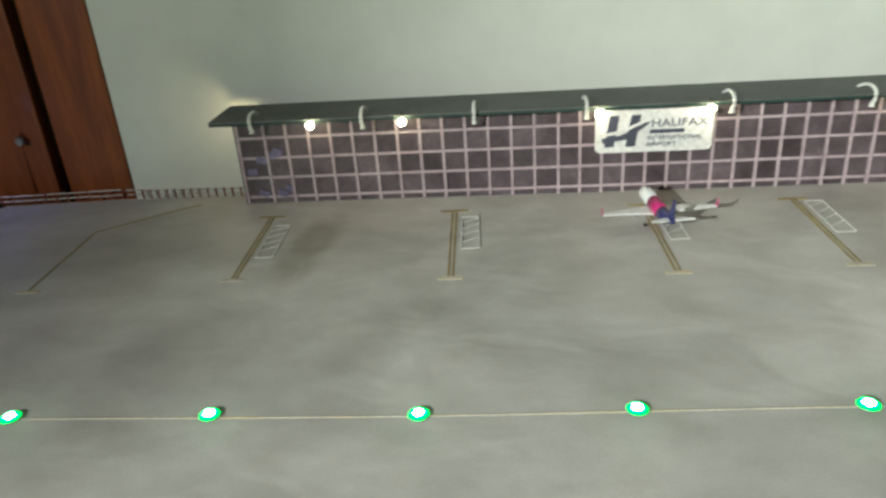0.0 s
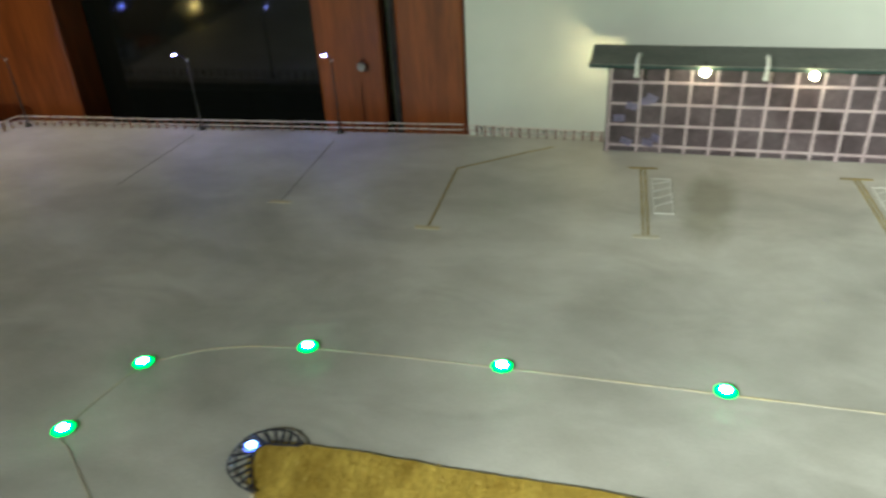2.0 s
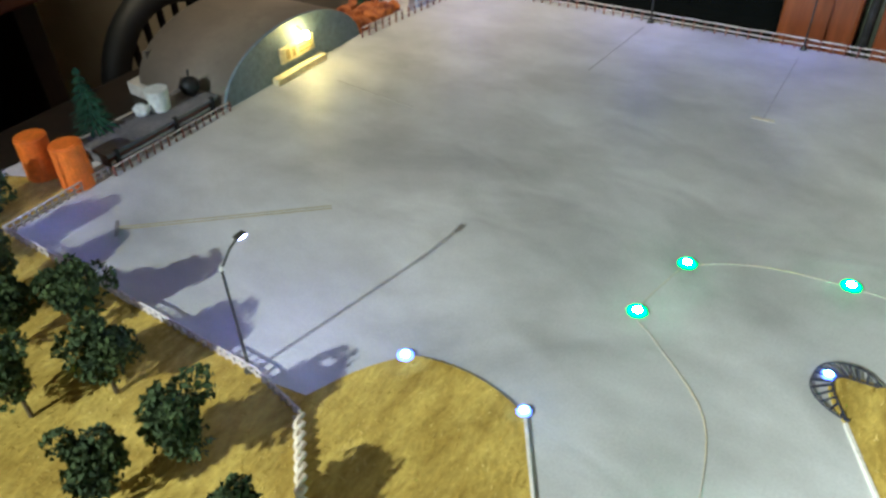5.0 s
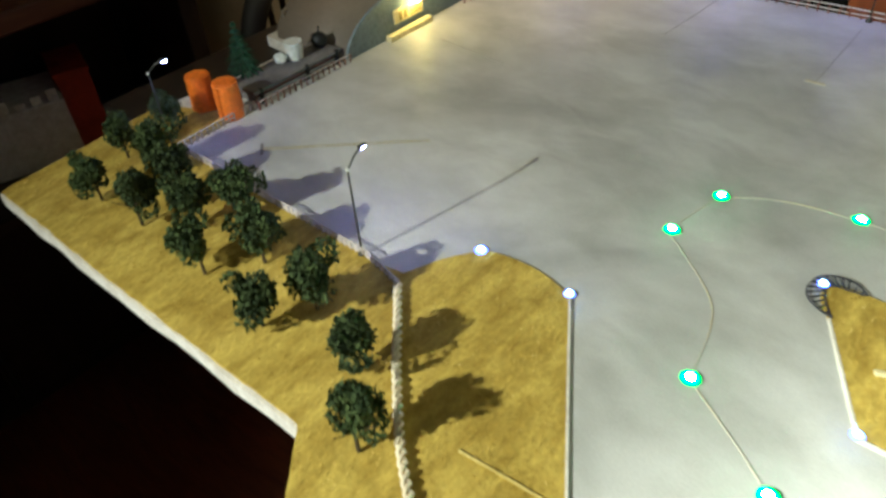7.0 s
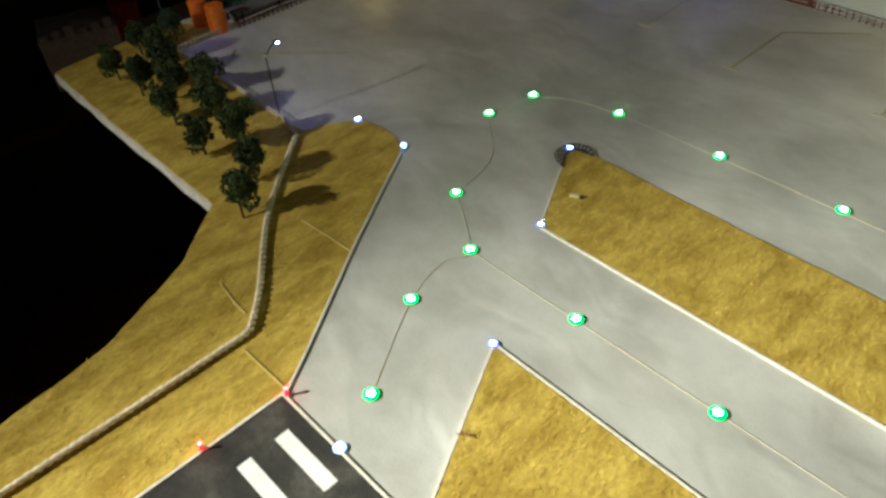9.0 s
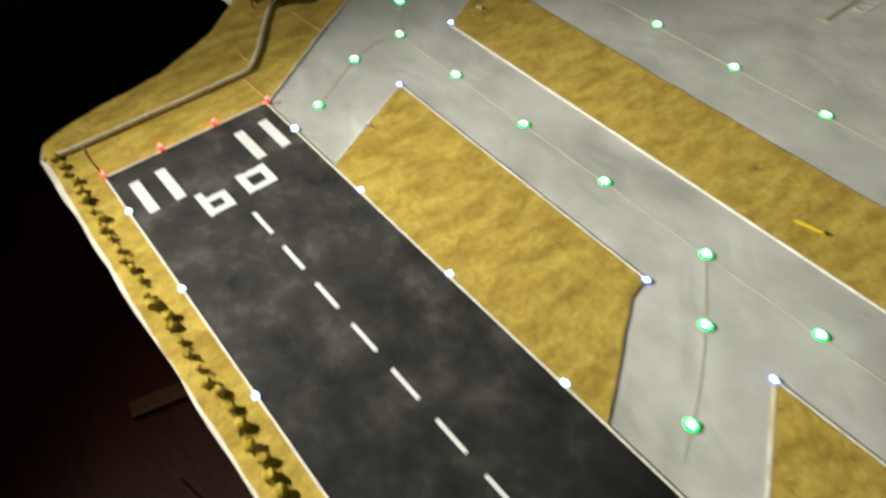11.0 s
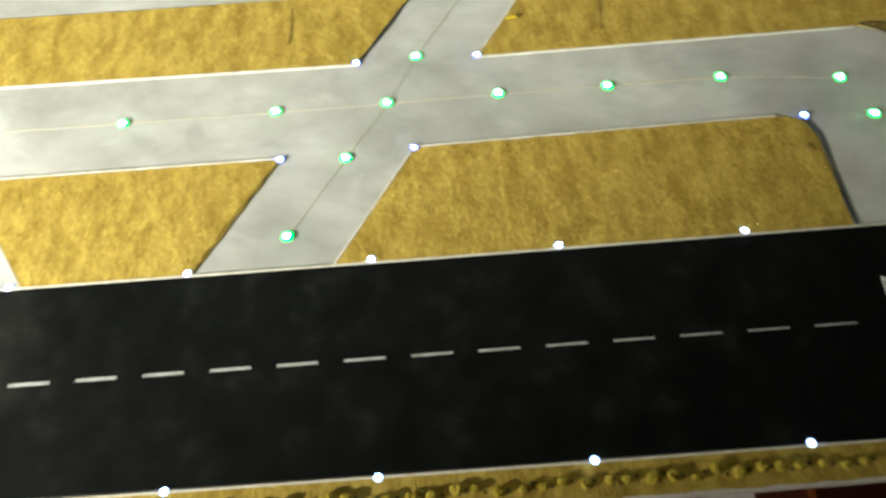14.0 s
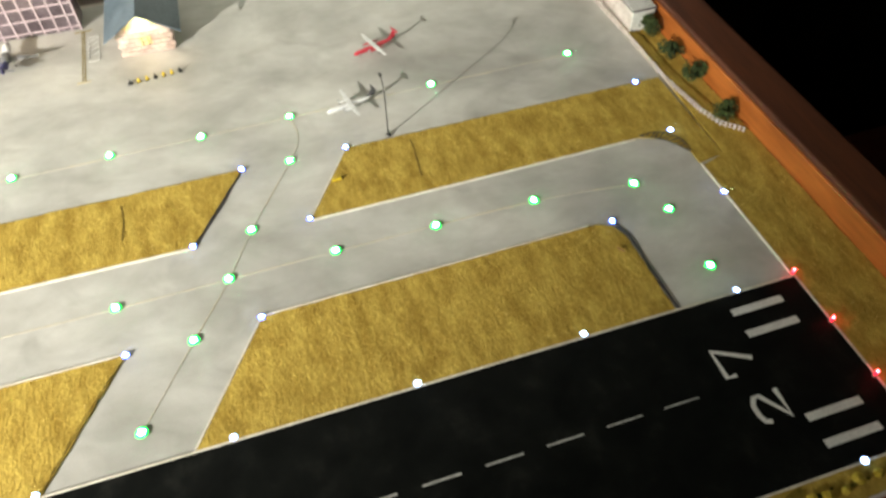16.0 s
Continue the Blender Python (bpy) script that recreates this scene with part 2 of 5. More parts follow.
MULLION = surface("pale_pink_mullion", (0.4, 0.31, 0.34), (0.52, 0.42, 0.45), 40, 300, 0.7)
FASCIA = surface("dark_green_card_edge", (0.012, 0.035, 0.032), (0.028, 0.06, 0.055), 30, 300, 0.6)
ROOF_GREEN = surface("dark_green_roof_card", (0.08, 0.088, 0.08), (0.125, 0.132, 0.12), 12, 240, 0.6)
PURPLE = surface("printed_purple_panel", (0.13, 0.11, 0.2), (0.22, 0.19, 0.3), 40, 300, 0.5)
WHITE_PLASTIC = surface("white_plastic", (0.66, 0.66, 0.63), (0.78, 0.78, 0.75), 60, 300, 0.4, 0, 0.02)
STEEL = surface("grey_steel_wire", (0.2, 0.2, 0.2), (0.34, 0.33, 0.31), 80, 500, 0.4, 0.7, 0.05)
DARK_STEEL = surface("dark_steel_wire", (0.03, 0.03, 0.03), (0.07, 0.065, 0.06), 80, 500, 0.5, 0.5, 0.05)
LEAF = surface("dark_green_foam_leaf", (0.016, 0.032, 0.008), (0.07, 0.098, 0.024), 90, 500, 0.9, 0, 0.0, per_object=0.2)
PINE = surface("pine_green_bristle", (0.01, 0.04, 0.02), (0.03, 0.1, 0.05), 90, 500, 0.9, 0, 0.0)
BARK = surface("model_tree_bark", (0.05, 0.035, 0.015), (0.1, 0.07, 0.03), 90, 500, 0.9)
SHRUB = surface("ochre_shrub_foam", (0.34, 0.25, 0.025), (0.56, 0.42, 0.07), 110, 600, 0.95, 0, 0.5, 0.002)
SHRUB_DARK = surface("dark_shrub_foam", (0.05, 0.045, 0.01), (0.16, 0.13, 0.022), 110, 600, 0.95, 0, 0.5, 0.002)
AUTUMN = surface("autumn_orange_foam", (0.16, 0.035, 0.01), (0.5, 0.15, 0.03), 70, 500, 0.9, 0, 0.4, 0.002)
# the room's unlit dark, put into the wall colour
UNLIT_BLACK = surface("unlit_wall_black", (0.004, 0.004, 0.004), (0.01, 0.01, 0.01), 8, 90, 0.95)
ORANGE = surface("orange_plastic_can", (0.75, 0.15, 0.01), (0.85, 0.2, 0.015), 25, 300, 0.5)
HUT_BLUE = surface("blue_grey_hut_sheet", (0.13, 0.17, 0.2), (0.2, 0.24, 0.27), 14, 220, 0.6)
HUT_TOP = surface("warm_grey_hut_roof", (0.14, 0.11, 0.085), (0.2, 0.16, 0.125), 14, 220, 0.65, calm=0.3)
RED_CARD = surface("dark_red_card", (0.26, 0.025, 0.008), (0.4, 0.04, 0.012), 30, 300, 0.6)
CREAM = surface("cream_card", (0.6, 0.5, 0.25), (0.75, 0.65, 0.36), 40, 300, 0.6)
PALE_BLUE = surface("pale_blue_card", (0.42, 0.46, 0.56), (0.55, 0.6, 0.7), 30, 300, 0.6)
NAVY = surface("navy_card_roof", (0.015, 0.022, 0.05), (0.04, 0.05, 0.09), 30, 300, 0.6)
GREY_ROOF = surface("grey_card_roof", (0.12, 0.11, 0.115), (0.22, 0.2, 0.2), 30, 300, 0.7)
SLATE_ROOF = surface("slate_blue_roof_card", (0.075, 0.105, 0.14), (0.13, 0.17, 0.21), 20, 300, 0.6)
PINK_BRICK = surface("pale_pink_brick", (0.5, 0.36, 0.31), (0.7, 0.55, 0.48), 60, 400, 0.8, per_object=0.15)
FENCE_PALE = surface("pale_fence_card", (0.5, 0.42, 0.38), (0.72, 0.64, 0.6), 60, 400, 0.8)
FENCE_RED = surface("red_brown_fence_card", (0.12, 0.035, 0.025), (0.26, 0.09, 0.06), 60, 400, 0.8)
ROPE = surface("tan_rope_border", (0.66, 0.54, 0.36), (0.86, 0.76, 0.58), 120, 700, 0.9, 0, 0.5, 0.001)
BLACK_CHAIR = surface("black_lacquered_wood", (0.004, 0.004, 0.004), (0.01, 0.009, 0.009), 20, 200, 0.6)
CABINET = wood_material("near_black_cabinet_wood", (0.012, 0.008, 0.006), (0.03, 0.018, 0.012), rough=0.5)
AIR_WHITE = surface("white_airliner_gloss", (0.7, 0.7, 0.7), (0.8, 0.8, 0.8), 60, 300, 0.3, 0, 0.02)
AIR_MAGENTA = surface("magenta_airliner_gloss", (0.45, 0.02, 0.14), (0.55, 0.03, 0.19), 60, 300, 0.3, 0, 0.02)
AIR_NAVY = surface("navy_airliner_gloss", (0.012, 0.015, 0.11), (0.025, 0.03, 0.17), 60, 300, 0.3, 0, 0.02)
AIR_RED = surface("red_airliner_gloss", (0.5, 0.03, 0.05), (0.62, 0.05, 0.08), 60, 300, 0.3, 0, 0.02)
AIR_DARK = surface("charcoal_tail_gloss", (0.03, 0.03, 0.035), (0.07, 0.07, 0.075), 60, 300, 0.4, 0, 0.02)
AIR_GREY = surface("grey_airliner_wing", (0.15, 0.15, 0.16), (0.25, 0.25, 0.26), 60, 300, 0.4, 0, 0.02)
LOGO_GREY = surface("slate_blue_print", (0.05, 0.055, 0.085), (0.07, 0.075, 0.11), 60, 300, 0.6)
SIGN_CARD = surface("white_sign_card", (0.72, 0.71, 0.7), (0.8, 0.79, 0.78), 40, 300, 0.5)
RUBBER = surface("black_rubber", (0.01, 0.01, 0.01), (0.025, 0.025, 0.025), 60, 300, 0.8)
LED_GREEN = glow("green_led_core", (0.2, 1.0, 0.4), 75)
LED_BLUE = glow("blue_led_core", (0.16, 0.4, 1.0), 60)
LED_WHITE = glow("cool_white_led_core", (0.5, 0.72, 1.0), 34)
LED_RED = glow("red_led_core", (1.0, 0.03, 0.04), 26)
SKIRT_GREEN = glow("green_led_lens", (0.01, 0.95, 0.1), 2.4)
SKIRT_BLUE = glow("blue_led_lens", (0.1, 0.16, 1.0), 2.4)
SKIRT_WHITE = glow("white_led_lens", (0.3, 0.5, 1.0), 3.0)
SKIRT_RED = glow("red_led_lens", (1.0, 0.01, 0.03), 2.0)
LED_WARM = glow("warm_white_led_lens", (1.0, 0.84, 0.5), 60)
LED_CORNER = glow("warm_corner_bulb", (1.0, 0.78, 0.42), 45)
LED_HUT = glow("warm_hangar_bulb", (1.0, 0.72, 0.25), 80)
LED_LAMP = glow("street_lamp_led", (0.3, 0.33, 1.0), 260)


# ---- builders ----
def thing(name, label, category, group="", kind="", at=(0, 0, 0), rz=0.0):
    ob = new(name)
    ob.empty_display_size = 0.01
    ob.matrix_world = pose(*at, 0, 0, rz)
    return tagged(ob, label, category, group, kind)


def part(name, bm, material, parent=None, label="", smooth=False):
    me = bpy.data.meshes.new(name)
    bmesh.ops.recalc_face_normals(bm, faces=bm.faces)
    bm.to_mesh(me)
    bm.free()
    if smooth:
        me.polygons.foreach_set("use_smooth", [True] * len(me.polygons))
    me.materials.append(material)
    ob = new(name, me)
    ob.parent = parent
    if label:
        ob["label"] = label
    return ob


def box_bm(cx, cy, cz, sx, sy, sz, bevel=0.0, bm=None, rz=0.0):
    own = bm is None
    b = bmesh.new() if own else bm
    m = Matrix.Translation((cx, cy, cz)) @ Matrix.Rotation(radians(rz), 4, "Z") @ Matrix.Diagonal((sx, sy, sz, 1))
    r = bmesh.ops.create_cube(b, size=1.0, matrix=m)
    if bevel:
        edges = list({e for v in r["verts"] for e in v.link_edges})
        bmesh.ops.bevel(b, geom=edges, offset=bevel, segments=2, affect="EDGES", profile=0.6)
    return b


def prism_bm(poly, z0, z1, bevel=0.0):
    b = bmesh.new()
    lo = [b.verts.new((x, y, z0)) for x, y in poly]
    hi = [b.verts.new((x, y, z1)) for x, y in poly]
    b.faces.new(lo[::-1])
    top = b.faces.new(hi)
    n = len(poly)
    for i in range(n):
        b.faces.new((lo[i], lo[(i + 1) % n], hi[(i + 1) % n], hi[i]))
    if bevel:
        bmesh.ops.bevel(b, geom=list(top.edges), offset=bevel, segments=2, affect="EDGES", profile=0.6)
    return b


def cyl_bm(x, y, z0, z1, r0, r1=None, n=14, bm=None):
    b = bmesh.new() if bm is None else bm
    r1 = r0 if r1 is None else r1
    bmesh.ops.create_cone(b, cap_ends=True, segments=n, radius1=r0, radius2=r1, depth=z1 - z0, matrix=Matrix.Translation((x, y, (z0 + z1) / 2)))
    return b


def tube_bm(points, r, n=8, taper=None, bm=None):
    """A round tube through points."""
    b = bmesh.new() if bm is None else bm
    pts = [Vector(p) for p in points]
    rings = []
    for i, p in enumerate(pts):
        d = (pts[min(i + 1, len(pts) - 1)] - pts[max(i - 1, 0)]).normalized()
        side = d.cross(Vector((0, 0, 1)))
        side = side.normalized() if side.length > 1e-4 else Vector((1, 0, 0))
        up = side.cross(d)
        rr = r if taper is None else r + (taper - r) * i / (len(pts) - 1)
        rings.append([b.verts.new(p + rr * (math.cos(a) * side + math.sin(a) * up)) for a in (2 * math.pi * k / n for k in range(n))])
    for a, c in zip(rings, rings[1:]):
        for k in range(n):
            b.faces.new((a[k], a[(k + 1) % n], c[(k + 1) % n], c[k]))
    b.faces.new(rings[0][::-1])
    b.faces.new(rings[-1])
    return b


def strip_bm(points, width, z, thick=0.0006, bm=None):
    """A flat strip of that width along points in the plan."""
    b = bmesh.new() if bm is None else bm
    pts = [Vector((x, y)) for x, y in points]
    rows = []
    for i, p in enumerate(pts):
        d = (pts[min(i + 1, len(pts) - 1)] - pts[max(i - 1, 0)]).normalized()
        s = Vector((-d.y, d.x)) * width / 2
        rows.append([b.verts.new((*(p + s), z + thick)), b.verts.new((*(p - s), z + thick)), b.verts.new((*(p - s), z)), b.verts.new((*(p + s), z))])
    for a, c in zip(rows, rows[1:]):
        for k in range(4):
            b.faces.new((a[k], a[(k + 1) % 4], c[(k + 1) % 4], c[k]))
    b.faces.new(rows[0])
    b.faces.new(rows[-1][::-1])
    return b


def bend(points, steps=6):
    """A smooth line (Catmull-Rom) through points."""
    p = [points[0], *points, points[-1]]
    out = []
    for a, b, c, d in zip(p, p[1:], p[2:], p[3:]):
        for k in range(steps):
            t = k / steps
            out.append(tuple(0.5 * (2 * b[i] + (c[i] - a[i]) * t + (2 * a[i] - 5 * b[i] + 4 * c[i] - d[i]) * t * t + (3 * b[i] - a[i] - 3 * c[i] + d[i]) * t ** 3) for i in range(len(b))))
    return out + [tuple(points[-1])]


def ragged(poly, step=0.012, amount=0.0009, seed=1):
    """The outline with hand-cut unevenness."""
    rng = random.Random(seed)
    out = []
    for (x0, y0), (x1, y1) in zip(poly, poly[1:] + poly[:1]):
        n = max(1, int(math.hypot(x1 - x0, y1 - y0) / step))
        for k in range(n):
            t = k / n
            j = amount if k else 0
            out.append((x0 + (x1 - x0) * t + rng.uniform(-j, j), y0 + (y1 - y0) * t + rng.uniform(-j, j)))
    return out


def structure(ob, label, category="structure"):
    return tagged(ob, label, category, "", "structure")


# ---- the room ----
FLOOR_Z = -0.79
floor_ob = structure(part("floor", box_bm(0.2, -0.6, FLOOR_Z - 0.02, 6.4, 4.4, 0.04), FLOOR_WOOD), "dark red-brown wooden floor below the table", "floor")
structure(part("ceiling", box_bm(0.2, -0.6, 1.72, 6.4, 4.4, 0.04), CEILING), "pale painted ceiling over the room", "ceiling")
structure(part("wall_north", box_bm(0.115, 0.86, 0.455, 1.87, 0.1, 2.49), WALL), "off-white plaster wall behind the model terminal", "wall")
# this stretch of wall is coloured black to stand in for shade
structure(part("wall_north_east", box_bm(2.225, 0.86, 0.455, 2.35, 0.1, 2.49), UNLIT_BLACK), "wall past the end of the table, black in place of shade", "wall")
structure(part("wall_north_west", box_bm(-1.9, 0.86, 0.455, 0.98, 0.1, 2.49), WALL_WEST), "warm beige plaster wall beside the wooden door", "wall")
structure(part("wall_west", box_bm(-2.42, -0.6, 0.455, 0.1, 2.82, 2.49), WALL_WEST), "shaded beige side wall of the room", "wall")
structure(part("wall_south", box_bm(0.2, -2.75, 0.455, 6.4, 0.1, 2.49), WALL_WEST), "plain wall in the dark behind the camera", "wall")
structure(part("wall_east", box_bm(3.35, -0.6, 0.455, 0.1, 4.2, 2.49), UNLIT_BLACK), "wall in the dark beyond the table, black in place of shade", "wall")

door = structure(thing("door_1", "red-brown wooden double door with a dark glass panel", "door"), "red-brown wooden double door with a dark glass panel", "door")
part("lintel", box_bm(-1.115, 0.87, 1.48, 0.585, 0.1, 0.44), WALL, door)
part("stile", box_bm(-0.855, 0.851, 0.235, 0.066, 0.08, 2.05, 0.003), DOOR_WOOD, door)
part("stile", box_bm(-0.941, 0.857, 0.235, 0.07, 0.07, 2.05, 0.003), DOOR_WOOD, door)
part("stile", box_bm(-1.335, 0.855, 0.235, 0.148, 0.075, 2.05, 0.003), DOOR_WOOD, door)
part("jamb_strip", box_bm(-0.897, 0.868, 0.235, 0.018, 0.06, 2.05), JAMB_DARK, door, "dark green seal strip between the leaves")
part("bolt", tube_bm([(-0.897, 0.836, z) for z in (-0.2, 0.3)], 0.004), DARK_STEEL, door, "dark metal bolt rod")
part("lock_plate", cyl_bm(0, 0, 0, 0.003, 0.0048, 0.004, 16), STEEL, door, "round metal lock plate").matrix_basis = pose(-0.927, 0.816, 0.055, 90, 0, 0)
part("glass_pane", box_bm(-1.118, 0.868, 0.235, 0.284, 0.012, 2.05), PANE_DARK, door, "dark reflecting glass pane")

# ---- the table and the board ----
table = thing("table", "long reddish wooden table that carries the model airport", "table")
OUTLINE = [(-1.412, 0.084), (-1.25, 0.08), (-1.032, 0.079), *bend([(-1.032, 0.079), (-0.98, 0.018), (-0.941, -0.065), (-0.927, -0.15), (-0.915, -0.195)], 4)[1:],
           (-0.905, -0.218), (-0.88, -0.228), (-0.6, -0.229), (-0.2, -0.228), (0.2, -0.226), (0.5, -0.226), (0.829, -0.224), (0.829, 0.795), (-1.34, 0.785), (-1.4, 0.785), (-1.4, 0.615), (-1.466, 0.61), (-1.466, 0.415), (-1.41, 0.41), (-1.425, 0.24)]
part("tabletop", box_bm(0.0, 0.36, -0.029, 1.72, 0.84, 0.028, 0.003), RAIL_WOOD, table)
part("side_shelf", box_bm(-1.18, 0.5, -0.029, 0.66, 0.54, 0.028, 0.003), CABINET, table, "near-black side shelf")
for lx in (-0.78, 0.7):
    for ly in (0.0, 0.7):
        part("leg", box_bm(lx, ly, -0.4165, 0.05, 0.05, 0.747, 0.004), RAIL_WOOD, table)

board = structure(thing("model_board", "", ""), "model airport board of grey printed concrete sheet on foam board", "board")
part("foam_board", prism_bm(ragged(OUTLINE, 0.03, 0.0012, 3), -0.014, -0.002), EDGE_CARD, board, "pale foam board with a rough cut edge")
part("concrete_sheet", prism_bm([(-1.338, 0.21), (-1.1, 0.2), (-1.0, 0.1), (-0.87, -0.14), (-0.8, -0.2), (0.76, -0.2), (0.78, 0.3), (0.78, 0.78), (-1.338, 0.78)], -0.0015, 0.0), APRON, board, "mottled light grey concrete print")

RUNWAY = [(-0.804, -0.184), (0.744, -0.197), (0.744, -0.006), (-0.804, 0.001)]
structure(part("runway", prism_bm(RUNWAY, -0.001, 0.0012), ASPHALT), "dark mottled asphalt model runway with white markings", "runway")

# grass areas
SW_EDGE = [(-0.804, 0.004), (-0.823, 0.034), (-0.889, 0.132), (-0.928, 0.194), (-0.967, 0.257)]
N_CURVE = bend([(-0.967, 0.257), (-0.985, 0.263), (-1.005, 0.266), (-1.028, 0.264), (-1.041, 0.258), (-1.058, 0.235), (-1.069, 0.209)], 3)
AREAS = {
    "grass_island_low_west": [(-0.73, 0.132), (-0.361, 0.124), (-0.356, 0.1), (-0.288, 0.0), (-0.662, 0.002)],
    "grass_island_low_middle": [(-0.233, 0.122), (0.08, 0.12), (0.004, -0.002), (-0.153, -0.001)],
    "grass_island_low_east": [(0.214, 0.122), (0.56, 0.125), (0.585, 0.125), (0.6, 0.117), (0.607, 0.1), (0.608, -0.004), (0.134, -0.003)],
    "grass_island_high_west": [*bend([(-0.832, 0.333), (-0.841, 0.347), (-0.842, 0.356), (-0.836, 0.363), (-0.82, 0.366), (-0.668, 0.359)], 3), (-0.39, 0.353), (-0.047, 0.346), (0.225, 0.344), (0.157, 0.24), (-0.39, 0.25), (-0.79, 0.256)],
    "grass_island_high_east": [(0.352, 0.34), (0.772, 0.337), (0.776, 0.337), (0.776, 0.18), (0.742, 0.175), *bend([(0.742, 0.18), (0.741, 0.2), (0.727, 0.221), (0.713, 0.231), (0.695, 0.239)], 3), (0.286, 0.238)],
    "grass_strip_east": [(0.746, -0.222), (0.829, -0.222), (0.829, 0.5), (0.79, 0.5), (0.783, 0.32), (0.777, 0.18), (0.744, 0.17)],
    "grass_strip_south": [(-0.875, -0.222), (-0.6, -0.227), (-0.2, -0.226), (0.2, -0.224), (0.745, -0.224), (0.745, -0.199), (-0.804, -0.186), (-0.87, -0.186)],
    "grass_field_west": [(-1.41, 0.086), (-1.25, 0.082), (-1.033, 0.081), (-1.03, 0.079), (-0.978, 0.018), (-0.939, -0.065), (-0.925, -0.15), (-0.913, -0.195), (-0.903, -0.216), (-0.878, -0.226), (-0.872, -0.184), (-0.806, -0.184),
                         *SW_EDGE, *N_CURVE[1:], (-1.1, 0.206), (-1.343, 0.214), (-1.343, 0.285), (-1.424, 0.25)],
}
for i, (nm, poly) in enumerate(AREAS.items()):
    structure(part(nm, prism_bm(ragged(poly, 0.01, 0.0008, i), -0.001, 0.0014, 0.0004), GRASS), "ochre-yellow static grass mat cut to shape", "grass")


def inside(poly, x, y):
    hit = np.zeros(x.shape, bool)
    for (x0, y0), (x1, y1) in zip(poly, poly[1:] + poly[:1]):
        c = ((y0 > y) != (y1 > y)) & (x < (x1 - x0) * (y - y0) / (y1 - y0 + 1e-12) + x0)
        hit ^= c
    return hit


def grass_fibres(poly, density, rng):
    p = np.array(poly)
    lo, hi = p.min(0), p.max(0)
    n = int(density * (hi - lo).prod())
    x, y = rng.uniform(lo[0], hi[0], n), rng.uniform(lo[1], hi[1], n)
    keep = inside(poly, x, y)
    return x[keep], y[keep]


rng = np.random.default_rng(4)
verts, tris = [], []
for nm, poly in AREAS.items():
    x, y = grass_fibres(poly, 170000 if "low" in nm else 110000, rng)
    a, ln = rng.uniform(0, 2 * np.pi, x.size), rng.uniform(0.0012, 0.0034, x.size)
    lie = 2.2 * np.sin(19 * x + 31 * y) + 1.7 * np.sin(47 * x - 23 * y + 1.3) + 1.1 * np.sin(83 * x + 71 * y)
    lean = (rng.uniform(-0.75, 0.75, (2, x.size)) + 0.55 * np.stack([np.cos(lie), np.sin(lie)])) * ln
    ln = ln * (1 + 0.45 * np.sin(130 * x + 20 * y + 3 * np.sin(40 * y)) * np.sin(57 * x - 31 * y))
    w = 0.0003
    base = np.stack([np.stack([x - w * np.cos(a), y - w * np.sin(a), np.full_like(x, 0.0012)], 1), np.stack([x + w * np.cos(a), y + w * np.sin(a), np.full_like(x, 0.0012)], 1),
                     np.stack([x + lean[0], y + lean[1], 0.0012 + ln * 0.62], 1)], 1)
    verts.append(base.reshape(-1, 3))
v = np.concatenate(verts)
me = bpy.data.meshes.new("grass_fibres")
me.from_pydata(v, [], np.arange(len(v)).reshape(-1, 3))
me.materials.append(BLADE)
tagged(new("grass_fibres", me), "short ochre fibres standing on the grass mats", "grass", "", "stuff")

# painted lines
marks = structure(thing("apron_markings", "", ""), "hand-drawn yellow and dark apron lines", "markings")


def line(name, pts, w, mat, z=0.0, smooth=False, label=""):
    return part(name, strip_bm(bend(pts) if smooth else pts, w, z, 0.0005), mat, marks, label)


line("taxi_line", [(-0.935, 0.412), (-0.9, 0.432), (-0.846, 0.44), (-0.733, 0.439), (-0.503, 0.431), (-0.274, 0.428), (-0.038, 0.42), (0.297, 0.422), (0.487, 0.424), (0.685, 0.426)], 0.0007, YELLOW_LINE, smooth=True)
line("taxi_line", [(-0.876, 0.24), (-0.89, 0.3), (-0.93, 0.34), (-0.946, 0.356), (-0.94, 0.395), (-0.935, 0.412)], 0.0006, YELLOW_LINE, smooth=True)
line("taxi_line", [(-0.813, 0.194), (-0.702, 0.192), (-0.469, 0.188), (-0.235, 0.185), (0.073, 0.182), (0.303, 0.183), (0.533, 0.182), (0.652, 0.169)], 0.0008, YELLOW_LINE, smooth=True)
line("taxi_line", [(-0.76, 0.044), (-0.807, 0.123), (-0.82, 0.17), (-0.813, 0.194), (-0.876, 0.24)], 0.0006, YELLOW_LINE, smooth=True)
line("taxi_line", [(-0.347, 0.186), (-0.299, 0.125), (-0.262, 0.07), (-0.235, 0.02)], 0.0008, YELLOW_LINE, smooth=True)
line("taxi_line", [(0.09, 0.031), (0.145, 0.116), (0.188, 0.182), (0.221, 0.243), (0.282, 0.34), (0.3, 0.38), (0.297, 0.422)], 0.0008, YELLOW_LINE, smooth=True)
